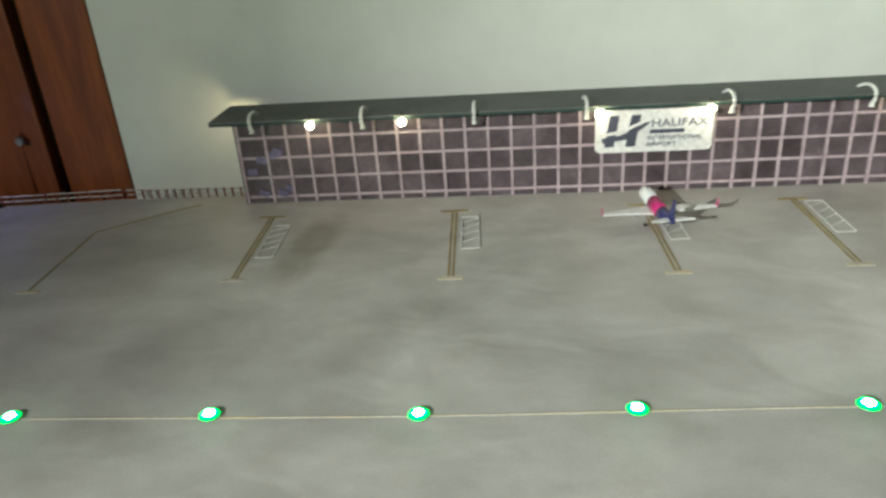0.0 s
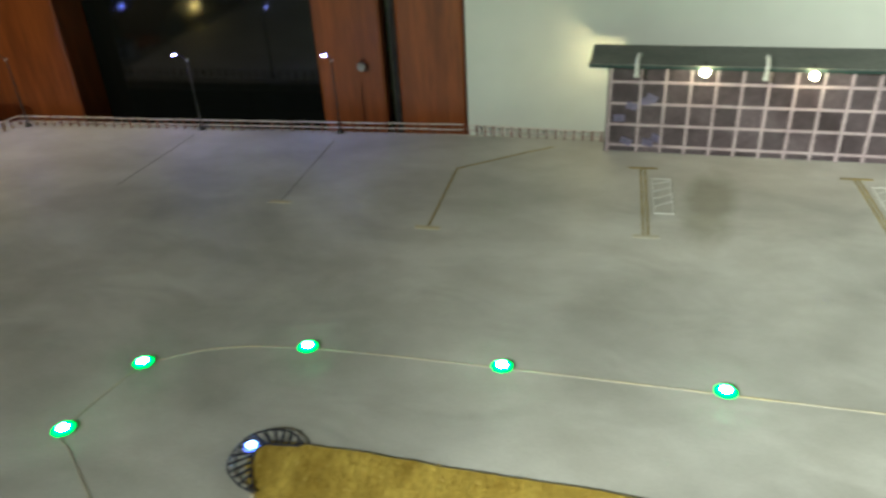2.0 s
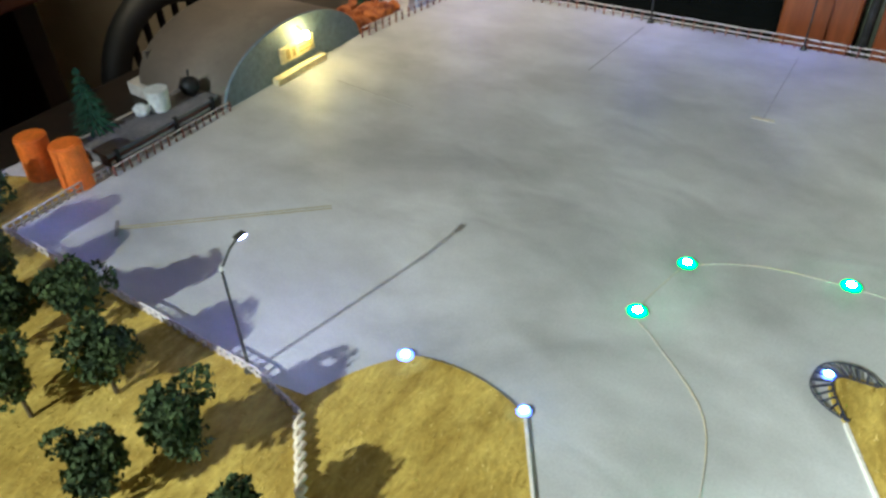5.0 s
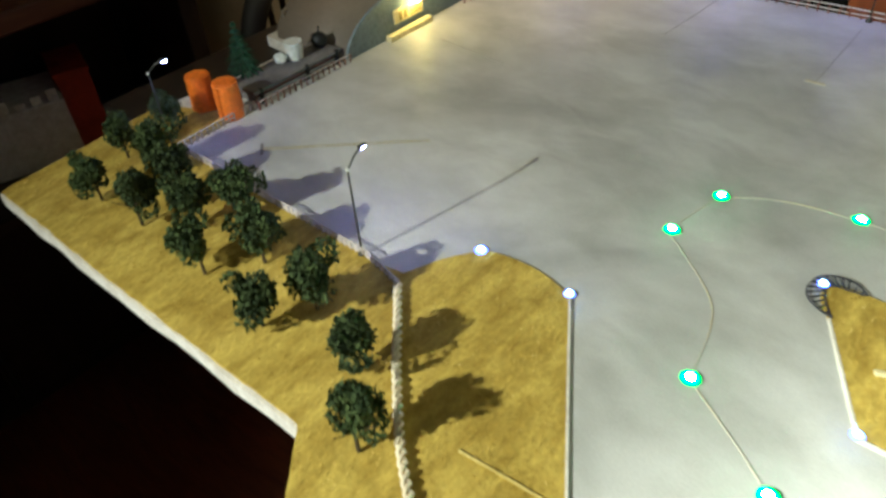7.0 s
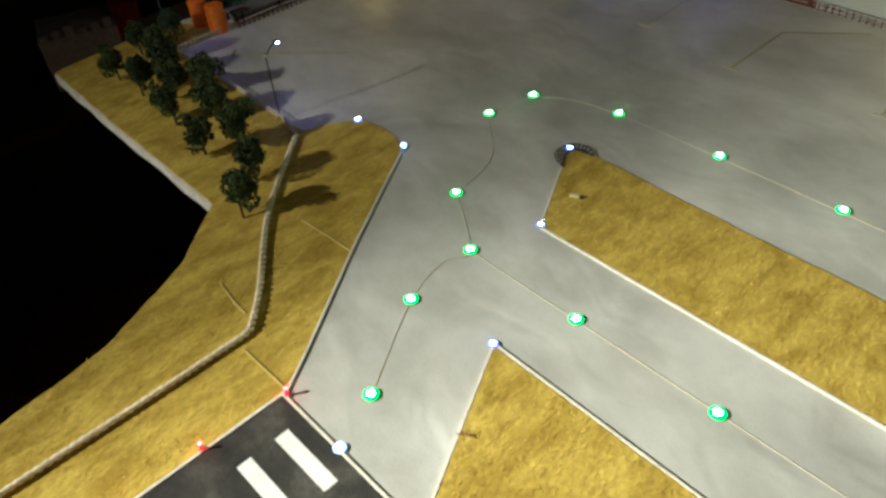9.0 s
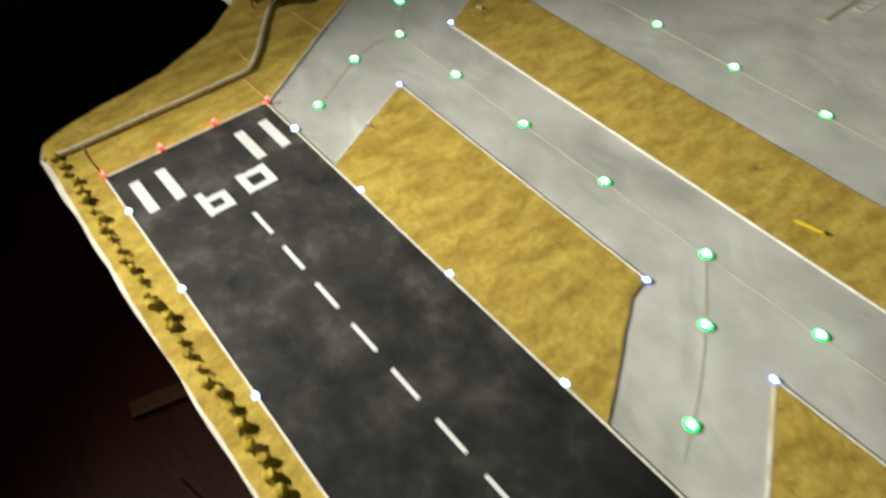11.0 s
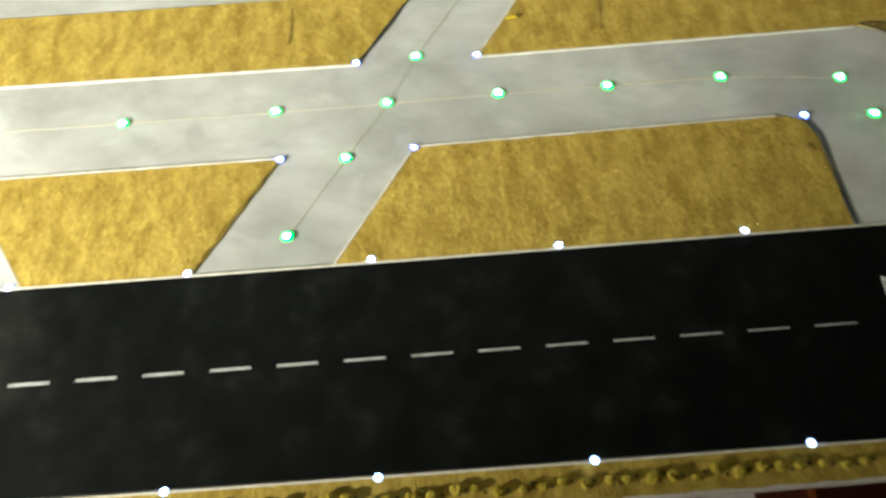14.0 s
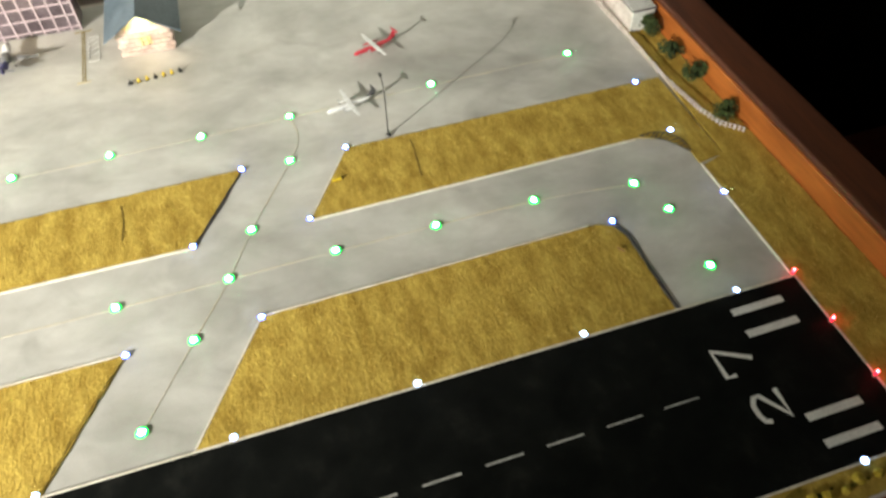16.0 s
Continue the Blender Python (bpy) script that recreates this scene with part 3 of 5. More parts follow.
for gx, low, top in ((-0.654, 0.6, 0.718), (-0.491, 0.589, 0.712), (-0.331, 0.583, 0.706), (-0.208, 0.584, 0.704), (0.047, 0.59, 0.715)):
    for k, off in enumerate((-0.0017, 0.0017)):
        line("stand_line", [(gx + off, low), (gx + off, top)], 0.0014, STAND_LINE)
    line("stand_bar", [(gx - 0.012, top), (gx + 0.012, top)], 0.0028, STAND_LINE)
    line("stand_foot", [(gx - 0.009, low - 0.002), (gx + 0.009, low - 0.002)], 0.0045, YELLOW_LINE)
    for q in (((0.007, 0.696), (0.021, 0.696)), ((0.021, 0.696), (0.021, 0.634)), ((0.021, 0.634), (0.007, 0.634)), ((0.007, 0.634), (0.007, 0.696)),
              ((0.007, 0.684), (0.021, 0.693)), ((0.007, 0.671), (0.021, 0.681)), ((0.007, 0.658), (0.021, 0.668)), ((0.007, 0.645), (0.021, 0.655))):
        line("hatch_line", [(gx + q[0][0], q[0][1]), (gx + q[1][0], q[1][1])], 0.0009, WHITE_PAINT, 0.0006)
line("stand_line", [(-0.811, 0.594), (-0.81, 0.702), (-0.752, 0.745), (-0.732, 0.758)], 0.0016, STAND_LINE)
line("stand_foot", [(-0.82, 0.593), (-0.802, 0.593)], 0.0045, YELLOW_LINE)
line("stand_line", [(-0.941, 0.623), (-0.942, 0.755)], 0.001, FAINT_LINE)
line("stand_foot", [(-0.95, 0.622), (-0.932, 0.622)], 0.004, YELLOW_LINE)
line("stand_line", [(-1.1, 0.638), (-1.092, 0.758)], 0.001, FAINT_LINE)
for off in (-0.0011, 0.0011):
    line("stand_line", [(-1.279 - off, 0.256 + off), (-1.167 - off, 0.35 + off)], 0.0009, OCHRE_LINE)
line("stand_foot", [(-1.286, 0.262), (-1.272, 0.25)], 0.0024, DARK_LINE)
line("stand_line", [(-1.2, 0.5), (-1.29, 0.51)], 0.0009, FAINT_LINE)


def ladder_arc(pts_out, pts_in, rungs):
    """A black-inked ladder pattern between two curved lines."""
    a, b = bend(pts_out, 8), bend(pts_in, 8)
    line("ink_curve", a, 0.0009, BLACK_INK, 0.0017)
    line("ink_curve", b, 0.0009, BLACK_INK, 0.0017)
    for k in range(rungs + 1):
        i = int(k * (len(a) - 1) / rungs)
        j = int(k * (len(b) - 1) / rungs)
        line("ink_rung", [a[i], b[j]], 0.0011, BLACK_INK, 0.0022)


ladder_arc([(-0.819, 0.365), (-0.828, 0.372), (-0.839, 0.372), (-0.848, 0.366), (-0.851, 0.353), (-0.848, 0.343), (-0.839, 0.336), (-0.83, 0.333)], [(-0.821, 0.364), (-0.83, 0.363), (-0.838, 0.362), (-0.841, 0.356), (-0.838, 0.346), (-0.831, 0.334)], 15)
ladder_arc([(0.696, 0.241), (0.718, 0.24), (0.734, 0.231), (0.743, 0.214), (0.742, 0.197)], [(0.698, 0.238), (0.713, 0.23), (0.726, 0.219), (0.741, 0.196)], 12)

# white cut edges beside taxiways and runway
edges = structure(thing("taxiway_edges", "", ""), "white taxiway and runway edge lines", "markings")


def edge(pts, w=0.0016):
    part("edge_line", strip_bm(pts, w, 0.0, 0.0018), EDGE_CREAM, edges)


for pts in ([(-0.73, 0.134), (-0.361, 0.126)], [(-0.73, 0.134), (-0.666, 0.006)], [(-0.233, 0.124), (0.08, 0.122)], [(-0.233, 0.124), (-0.154, 0.0)], [(0.214, 0.124), (0.575, 0.127)],
            [(0.214, 0.124), (0.134, -0.002)], [(-0.79, 0.254), (-0.39, 0.248), (0.157, 0.238)], [(0.286, 0.236), (0.69, 0.237)], [(0.286, 0.236), (0.352, 0.341)], [(-0.79, 0.254), (-0.831, 0.332)],
            SW_EDGE, [(0.743, 0.172), (0.7435, 0.0)]):
    edge(pts)
for pts in ([(0.08, 0.122), (0.04, 0.062), (0.003, -0.001)], [(0.157, 0.238), (0.192, 0.289), (0.225, 0.345)], [(0.602, 0.122), (0.611, 0.1), (0.6105, 0.05), (0.612, -0.003)]):
    part("shadow_gap", strip_bm(ragged(pts, 0.012, 0.0006)[:-1], 0.0009, 0.0, 0.0014), BLACK_INK, edges, "dark gap beside the mat")
for pts in ([(0.083, 0.275), (0.086, 0.3), (0.0845, 0.33)], [(0.424, 0.262), (0.427, 0.29), (0.43, 0.328)]):
    part("seam", strip_bm(bend(pts), 0.0011, 0.0013, 0.0008), SEAM, edges, "dark seam in the grass mat")
for pts in ([(-0.95, 0.122), (-0.915, 0.1245), (-0.883, 0.126)], [(-0.86, 0.005), (-0.835, 0.0052), (-0.806, 0.0056)], [(-0.935, 0.03), (-0.905, 0.026), (-0.89, 0.026)]):
    part("mat_joint", strip_bm(bend(pts), 0.0012, 0.0013, 0.0012), MAT_JOINT, edges, "pale joint between two grass mats")
for pts in ([(-0.804, 0.002), (-0.3, -0.001), (0.2, -0.004), (0.744, -0.0055)], [(-0.804, -0.185), (-0.2, -0.192), (0.3, -0.196), (0.744, -0.198)], [(-0.805, -0.185), (-0.805, 0.004)], [(0.745, -0.198), (0.745, 0.0)]):
    edge(pts, 0.002)

# runway paint
rw = structure(thing("runway_markings", "", ""), "white runway centreline, threshold bars and numbers", "markings")
ZP = 0.0014
for k in range(22):
    x0 = -0.658 + k * 0.0572
    if x0 < 0.57:
        y0 = -0.0925 - 0.006 * (x0 + 0.65) / 1.3
        part("dash", box_bm(x0 + 0.0175, y0, ZP, 0.035, 0.004 - 0.0023 * (x0 + 0.65) / 1.2, 0.0006), GREY_PAINT if x0 > -0.15 else WHITE_PAINT, rw)
for yy in (-0.0175, -0.0465, -0.137, -0.165):
    part("threshold_bar", box_bm(-0.751, yy, ZP, 0.054, 0.0105, 0.0006), WHITE_PAINT, rw)
for yy in (-0.0265, -0.053, -0.147, -0.1735):
    part("threshold_bar", box_bm(0.687, yy, ZP, 0.057, 0.0078, 0.0006), WHITE_PAINT, rw)


def digit(strokes, ox, oy, w, h, rz, thick=0.0058):
    """A block number out of straight strokes on a 0..1 cell: u across, v up."""
    b = bmesh.new()
    c, s = math.cos(radians(rz)), math.sin(radians(rz))
    for i, st in enumerate(strokes):
        pts = [(ox + c * u * w - s * vv * h, oy + s * u * w + c * vv * h) for u, vv in st]
        strip_bm(pts, thick, ZP - 0.0003, 0.0006 + 0.00025 * i, b)
    return part("number", b, WHITE_PAINT, rw)


# read from the west: up is +x; each cell's u runs along -y
digit([[(0, 0), (1, 0)], [(1, 0), (1, 1)], [(1, 1), (0, 1)], [(0, 1.16), (0, -0.16)], [(1, 1.16), (1, -0.16)]], -0.711, -0.055, 0.024, 0.024, -90, 0.0078)
digit([[(1, -0.05), (1, 1.12)], [(0.0, 0.3), (0.0, 1.12)], [(0.0, 1.0), (1, 1.0)], [(0.0, 0.42), (1, 0.42)]], -0.716, -0.103, 0.02, 0.032, -90, 0.0075)
# read from the east: up is -x; u runs along +y
digit([[(0, 0.72), (0.06, 0.92), (0.3, 1.0), (0.65, 1.0), (0.9, 0.85), (0.92, 0.65), (0.0, 0.0), (1, 0)]], 0.648, -0.14, 0.028, 0.028, 90, 0.0046)
digit([[(0, 0.72), (0.0, 1), (1, 1), (0.4, 0)]], 0.648, -0.089, 0.03, 0.034, 90, 0.0046)


# ---- lights set in the board ----
def led(name, skirt, core, label, group):
    t = thing(name, label, "light", group)
    part("base", cyl_bm(0, 0, 0.0, 0.0009, 0.0056, 0.0054, n=16), STEEL, t)
    part("lens", cyl_bm(0, 0, 0.0006, 0.0015, 0.0057, 0.0044, n=16), skirt, t)
    b = bmesh.new()
    bmesh.ops.create_uvsphere(b, u_segments=12, v_segments=8, radius=0.0031, matrix=Matrix.Translation((0, 0, 0.0014)) @ Matrix.Diagonal((1, 1, 0.45, 1)))
    part("core", b, core, t, "white-hot light core", smooth=True)
    return t


def rows_of_leds(name, mats, label, group, places, size=1.0):
    first = led(name, *mats, label, group)
    grow = Matrix.Diagonal((size, size, 1, 1))
    first.matrix_world = pose(*places[0], 0.001) @ grow
    for p in places[1:]:
        copy_thing(first, pose(*p, 0.001) @ grow)


rows_of_leds("taxiway_light", (SKIRT_GREEN, LED_GREEN), "glowing green light dome on the taxiway line", "green taxiway lights", [
    (-0.946, 0.356), (-0.935, 0.412), (-0.846, 0.44), (-0.733, 0.439), (-0.618, 0.436), (-0.503, 0.431), (-0.389, 0.43), (-0.274, 0.428), (-0.156, 0.424), (-0.038, 0.42), (0.075, 0.422), (0.185, 0.42), (0.297, 0.422),
    (0.282, 0.34), (0.487, 0.424), (0.685, 0.426), (-0.876, 0.24), (-0.813, 0.194), (-0.807, 0.123), (-0.76, 0.044), (-0.702, 0.192), (-0.585, 0.189), (-0.469, 0.188), (-0.347, 0.186), (-0.299, 0.125)])
rows_of_leds("taxiway_light", (SKIRT_GREEN, LED_GREEN), "glowing green light dome on the taxiway line", "green taxiway lights", [
    (-0.249, 0.046), (-0.235, 0.185), (-0.085, 0.182), (0.073, 0.182), (0.188, 0.182), (0.145, 0.116), (0.09, 0.031), (0.221, 0.243), (0.303, 0.183), (0.416, 0.182), (0.533, 0.182), (0.652, 0.169), (0.67, 0.12), (0.67, 0.034)])
rows_of_leds("edge_light", (SKIRT_BLUE, LED_BLUE), "glowing blue light dome at a taxiway corner", "blue taxiway edge lights", [
    (-1.041, 0.259), (-0.968, 0.258), (-0.844, 0.36), (-0.791, 0.256), (-0.73, 0.133), (-0.361, 0.125), (-0.234, 0.123), (0.08, 0.12), (0.213, 0.122), (0.157, 0.24), (0.225, 0.344), (0.286, 0.238), (0.351, 0.341),
    (0.602, 0.124), (0.738, 0.238), (0.742, 0.123), (0.742, 0.337)], 0.82)
rows_of_leds("runway_edge_light", (SKIRT_WHITE, LED_WHITE), "bright white light dome on the runway edge", "white runway edge lights", [
    (-0.742, 0.003), (-0.616, 0.003), (-0.476, 0.002), (-0.333, 0.001), (-0.163, 0.0), (0.0, 0.0), (0.168, 0.0), (0.339, -0.001), (0.509, -0.001), (0.678, -0.003),
    (-0.741, -0.185), (-0.616, -0.187), (-0.478, -0.189), (-0.328, -0.19), (-0.167, -0.191), (0.001, -0.193), (0.169, -0.195), (0.339, -0.195), (0.509, -0.195), (0.68, -0.197)], 0.78)
def end_light():
    """A slim clear post with a red glowing tip."""
    t = thing("runway_end_light", "slim upright red light post at the runway end", "light", "red runway end lights")
    part("base", cyl_bm(0, 0, 0.0, 0.0012, 0.0028, 0.0022, n=12), STEEL, t)
    part("stem", cyl_bm(0, 0, 0.001, 0.0072, 0.0011, 0.0009, n=10), SKIRT_RED, t)
    b = bmesh.new()
    bmesh.ops.create_uvsphere(b, u_segments=10, v_segments=6, radius=0.0014, matrix=Matrix.Translation((0, 0, 0.0072)))
    part("tip", b, LED_RED, t, "red glowing tip", smooth=True)
    return t


END_SPOTS = [(-0.804, -0.185), (-0.806, -0.122), (-0.806, -0.06), (-0.802, 0.004), (0.744, -0.003), (0.744, -0.066), (0.744, -0.13), (0.744, -0.192)]
first = end_light()
first.matrix_world = pose(*END_SPOTS[0], 0.001)
for p in END_SPOTS[1:]:
    copy_thing(first, pose(*p, 0.001))


# ---- fences ----
def fence(name, pts, spacing, h, post_mat, rail_mat, label, thick=0.0014):
    t = thing(name, label, "fence", "boundary fences")
    seg = []
    for a, b in zip(pts, pts[1:]):
        n = max(1, round(math.dist(a, b) / spacing))
        seg += [(a[0] + (b[0] - a[0]) * k / n, a[1] + (b[1] - a[1]) * k / n) for k in range(n)]
    seg.append(pts[-1])
    me = None
    for x, y in seg:
        if me is None:
            ob = part("post", box_bm(0, 0, h / 2, thick, thick, h), post_mat, t)
            me = ob.data
        else:
            ob = new("post", me)
            ob.parent = t
        ob.matrix_basis = pose(x, y, 0.0, random.uniform(-4, 4), random.uniform(-4, 4), random.uniform(0, 30))
    for zz in (h * 0.95, h * 0.45):
        part("rail", tube_bm([(x, y, zz + random.uniform(-0.0003, 0.0003)) for x, y in seg], 0.0007, 5), rail_mat, t)
    return t


fence("picket_fence", [(-1.335, 0.3), (-1.334, 0.418)], 0.0075, 0.0085, FENCE_RED, FENCE_PALE, "low pale fence with red-brown posts on the board's edge")
fence("picket_fence", [(-1.33, 0.6), (-1.318, 0.69), (-1.306, 0.771), (-1.09, 0.775), (-0.94, 0.779), (-0.82, 0.783)], 0.0105, 0.0105, FENCE_RED, FENCE_PALE, "low pale fence with red-brown posts on the board's edge")
fence("picket_fence", [(-0.815, 0.783), (-0.69, 0.775)], 0.0085, 0.0095, FENCE_RED, FENCE_PALE, "low pale fence with red-brown posts against the wall")
fence("picket_fence", [(-1.062, 0.197), (-1.1, 0.206), (-1.22, 0.21), (-1.338, 0.213), (-1.34, 0.298)], 0.006, 0.008, FENCE_PALE, FENCE_PALE, "low pale fence between the trees and the apron")
fence("picket_fence", [(0.778, 0.54), (0.78, 0.43), (0.781, 0.321), (0.79, 0.255), (0.8, 0.225), (0.82, 0.205)], 0.0058, 0.0085, FENCE_PALE, FENCE_PALE, "low pale fence along the apron's end")


def twisted_border(pts, label):
    """Two rope strands wound round each other."""
    t = thing("rope_border", label, "border")
    line_pts = bend(pts, 60)
    for k in range(2):
        out = []
        s = 0.0
        for i, (x, y) in enumerate(line_pts):
            if i:
                s += math.dist(line_pts[i - 1], (x, y))
            a = s / 0.0125 * 2 * math.pi + k * math.pi
            out.append((x + 0.0013 * math.cos(a), y + 0.0013 * math.cos(a), 0.0046 + 0.0013 * math.sin(a + 0.3 * math.sin(s * 60))))
        part("strand", tube_bm(out, 0.0014, 6), ROPE, t)


twisted_border([(-1.062, 0.196), (-1.04, 0.172), (-1.011, 0.14), (-0.967, 0.097), (-0.905, 0.05), (-0.876, 0.024), (-0.869, 0.014), (-0.868, -0.01), (-0.868, -0.13), (-0.869, -0.218)], "tan twisted rope border on the grass")


# ---- plants ----
def leaf_crown(r, zc, squash, count, seed, leaf=0.0034, clumps=11):
    g = random.Random(seed)
    cs = []
    for _ in range(clumps):
        d = Vector((g.gauss(0, 1), g.gauss(0, 1), g.gauss(0, 1))).normalized() * r * g.uniform(0.25, 0.78)
        cs.append((Vector((d.x, d.y, d.z * squash)), r * g.uniform(0.3, 0.5)))
    vs, fs = [], []
    for _ in range(count):
        c, cr = g.choice(cs)
        d = Vector((g.gauss(0, 1), g.gauss(0, 1), g.gauss(0, 1))).normalized() * cr * g.uniform(0.65, 1.08)
        p = c + d + Vector((0, 0, zc))
        q = Euler((g.uniform(0, 6.3), g.uniform(0, 6.3), g.uniform(0, 6.3))).to_matrix()
        s = leaf * g.uniform(0.6, 1.3)
        k = len(vs)
        for u, w in ((-1, -0.4), (0.1, -0.62), (1, 0.2), (-0.2, 0.6)):
            vs.append(p + q @ Vector((u * s / 2, w * s / 2, g.uniform(-0.12, 0.12) * s)))
        fs.append((k, k + 1, k + 2, k + 3))
    return vs, fs


def crown_part(name, vs, fs, mat, parent):
    me = bpy.data.meshes.new(name)
    me.from_pydata(vs, [], fs)
    me.materials.append(mat)
    ob = new(name, me)
    ob.parent = parent
    return ob


def model_tree(seed, h, r):
    g = random.Random(seed)
    t = thing("model_tree", "dark green model tree with a wire trunk on ochre grass", "tree", "trees on the west field")
    top = (g.uniform(-0.003, 0.003), g.uniform(-0.003, 0.003), h * 0.72)
    b = tube_bm([(0, 0, 0), (top[0] * 0.3, top[1] * 0.3, h * 0.35), top], 0.0014, 7, 0.0006)
    for k in range(5):
        a = k * 1.26 + g.uniform(-0.3, 0.3)
        z0 = h * g.uniform(0.32, 0.5)
        tube_bm([(0, 0, z0), (r * 0.4 * math.cos(a), r * 0.4 * math.sin(a), z0 + h * 0.12), (r * 0.75 * math.cos(a), r * 0.75 * math.sin(a), z0 + h * 0.24)], 0.0007, 5, 0.0003, b)
    part("trunk", b, BARK, t)
    crown_part("crown", *leaf_crown(r, h * 0.64, 1.08, 1900, seed, 0.0038, 15), LEAF, t)
    return t


TREE_SPOTS = [(-0.992, 0.089, 1.0), (-1.032, 0.129, 0.98), (-1.091, 0.15, 1.12), (-1.108, 0.118, 0.98), (-1.156, 0.159, 1.05), (-1.163, 0.17, 0.8), (-1.181, 0.126, 1.0), (-1.211, 0.182, 1.05), (-1.233, 0.154, 1.0), (-1.268, 0.131, 1.0),
              (-1.274, 0.172, 1.05), (-1.319, 0.184, 1.1), (-1.325, 0.13, 0.92), (-1.364, 0.178, 0.9), (-1.365, 0.226, 0.9)]
kinds = [model_tree(11 + k, 0.045, 0.019) for k in range(3)]
for k, (x, y, s) in enumerate(TREE_SPOTS):
    m = pose(x, y, 0.002, 0, 0, k * 77)
    ob = kinds[k] if k < 3 else copy_thing(kinds[k % 3], m)
    ob.matrix_basis = m @ Matrix.Diagonal((s, s, s, 1))


def pine(h, r, seed):
    g = random.Random(seed)
    t = thing("pine_tree", "dark green bristly model pine behind the fence", "tree", "model pines")
    part("trunk", tube_bm([(0, 0, 0), (0, 0, h * 0.95)], 0.0014, 6, 0.0004), BARK, t)
    vs, fs = [], []
    for lay in range(9):
        f = lay / 8
        z, rr = h * (0.14 + 0.8 * f), r * (1 - 0.86 * f)
        for k in range(26):
            a = 2 * math.pi * k / 26 + g.uniform(-0.15, 0.15)
            q = rr * g.uniform(0.75, 1.1)
            i = len(vs)
            c, s = math.cos(a), math.sin(a)
            w = 0.0011
            vs += [Vector((0, 0, z + h * 0.05)), Vector((q * 0.6 * c - w * s, q * 0.6 * s + w * c, z + h * 0.015)), Vector((q * c, q * s, z - h * 0.035)), Vector((q * 0.6 * c + w * s, q * 0.6 * s - w * c, z + h * 0.01))]
            fs.append((i, i + 1, i + 2, i + 3))
    crown_part("crown", vs, fs, PINE, t)
    return t


pine(0.084, 0.0165, 1).matrix_basis = pose(-1.374, 0.666, -0.002)
pine(0.084, 0.016, 2).matrix_basis = pose(-1.395, 0.742, -0.002)
pine(0.068, 0.024, 3).matrix_basis = pose(-1.388, 0.327, -0.002)


def lump_bm(r, seed, sub=2, rough=0.35, squash=0.8):
    b = bmesh.new()
    bmesh.ops.create_icosphere(b, subdivisions=sub, radius=r)
    for vv in b.verts:
        vv.co *= 1 + rough * noise.noise(vv.co * (2.2 / r) + Vector((seed * 7.1, seed, 0)))
        vv.co.z *= squash
    return b


def shrub(name, seed, r, mat, label, group, cat="shrub"):
    t = thing(name, label, cat, group)
    part("body", lump_bm(r, seed, 2, 0.5), mat, t, smooth=False)
    vs, fs = leaf_crown(r * 1.05, 0, 0.8, 90, seed, r * 0.55, 6)
    crown_part("foliage", vs, fs, mat, t)
    return t


pale = [shrub("hedge_shrub", 3 + k, 0.0055, SHRUB, "tiny ochre foam shrub on the board's south edge", "south edge shrubs") for k in range(2)]
dark = [shrub("hedge_shrub", 5 + k, 0.005, SHRUB_DARK, "tiny dark foam shrub on the board's south edge", "south edge shrubs") for k in range(2)]
g = random.Random(8)
for k in range(97):
    x = -0.862 + k * 0.0168 + g.uniform(-0.003, 0.003)
    for kinds_of, off in ((pale, -0.003), (dark, 0.0045)):
        s = g.uniform(0.7, 1.2) * (0.36 if off > 0 else 0.85)
        m = pose(x + off, -0.212 + g.uniform(-0.003, 0.003), 0.005, 0, 0, g.uniform(0, 360))
        ob = kinds_of[k] if k < 2 else copy_thing(kinds_of[k % 2], m)
        ob.matrix_basis = m @ Matrix.Diagonal((s, s, s, 1))
for k, (x, y, r) in enumerate(((0.81, 0.432, 0.016), (0.811, 0.372, 0.016), (0.812, 0.316, 0.017), (0.813, 0.236, 0.017))):
    t = thing("round_bush", "round dark blue-green bush between fence and wooden rail", "bush", "bushes by the rail")
    crown_part("foliage", *leaf_crown(r, r * 0.9, 0.9, 700, 30 + k, 0.004, 14), LEAF, t)
    part("stem", cyl_bm(0, 0, 0, r, 0.0012, n=6), BARK, t)
    t.matrix_basis = pose(x, y, 0.0015)
for k in range(16):
    t = thing("autumn_bush", "orange-red foam bush beside the hut", "bush", "autumn bushes")
    part("body", lump_bm(0.009 * g.uniform(0.8, 1.3), 40 + k, 2, 0.5), AUTUMN, t)
    t.matrix_basis = pose(-1.345 - 0.018 * (k % 3) - g.uniform(0, 0.006), 0.612 + 0.013 * (k // 3) + g.uniform(-0.004, 0.004), 0.004)


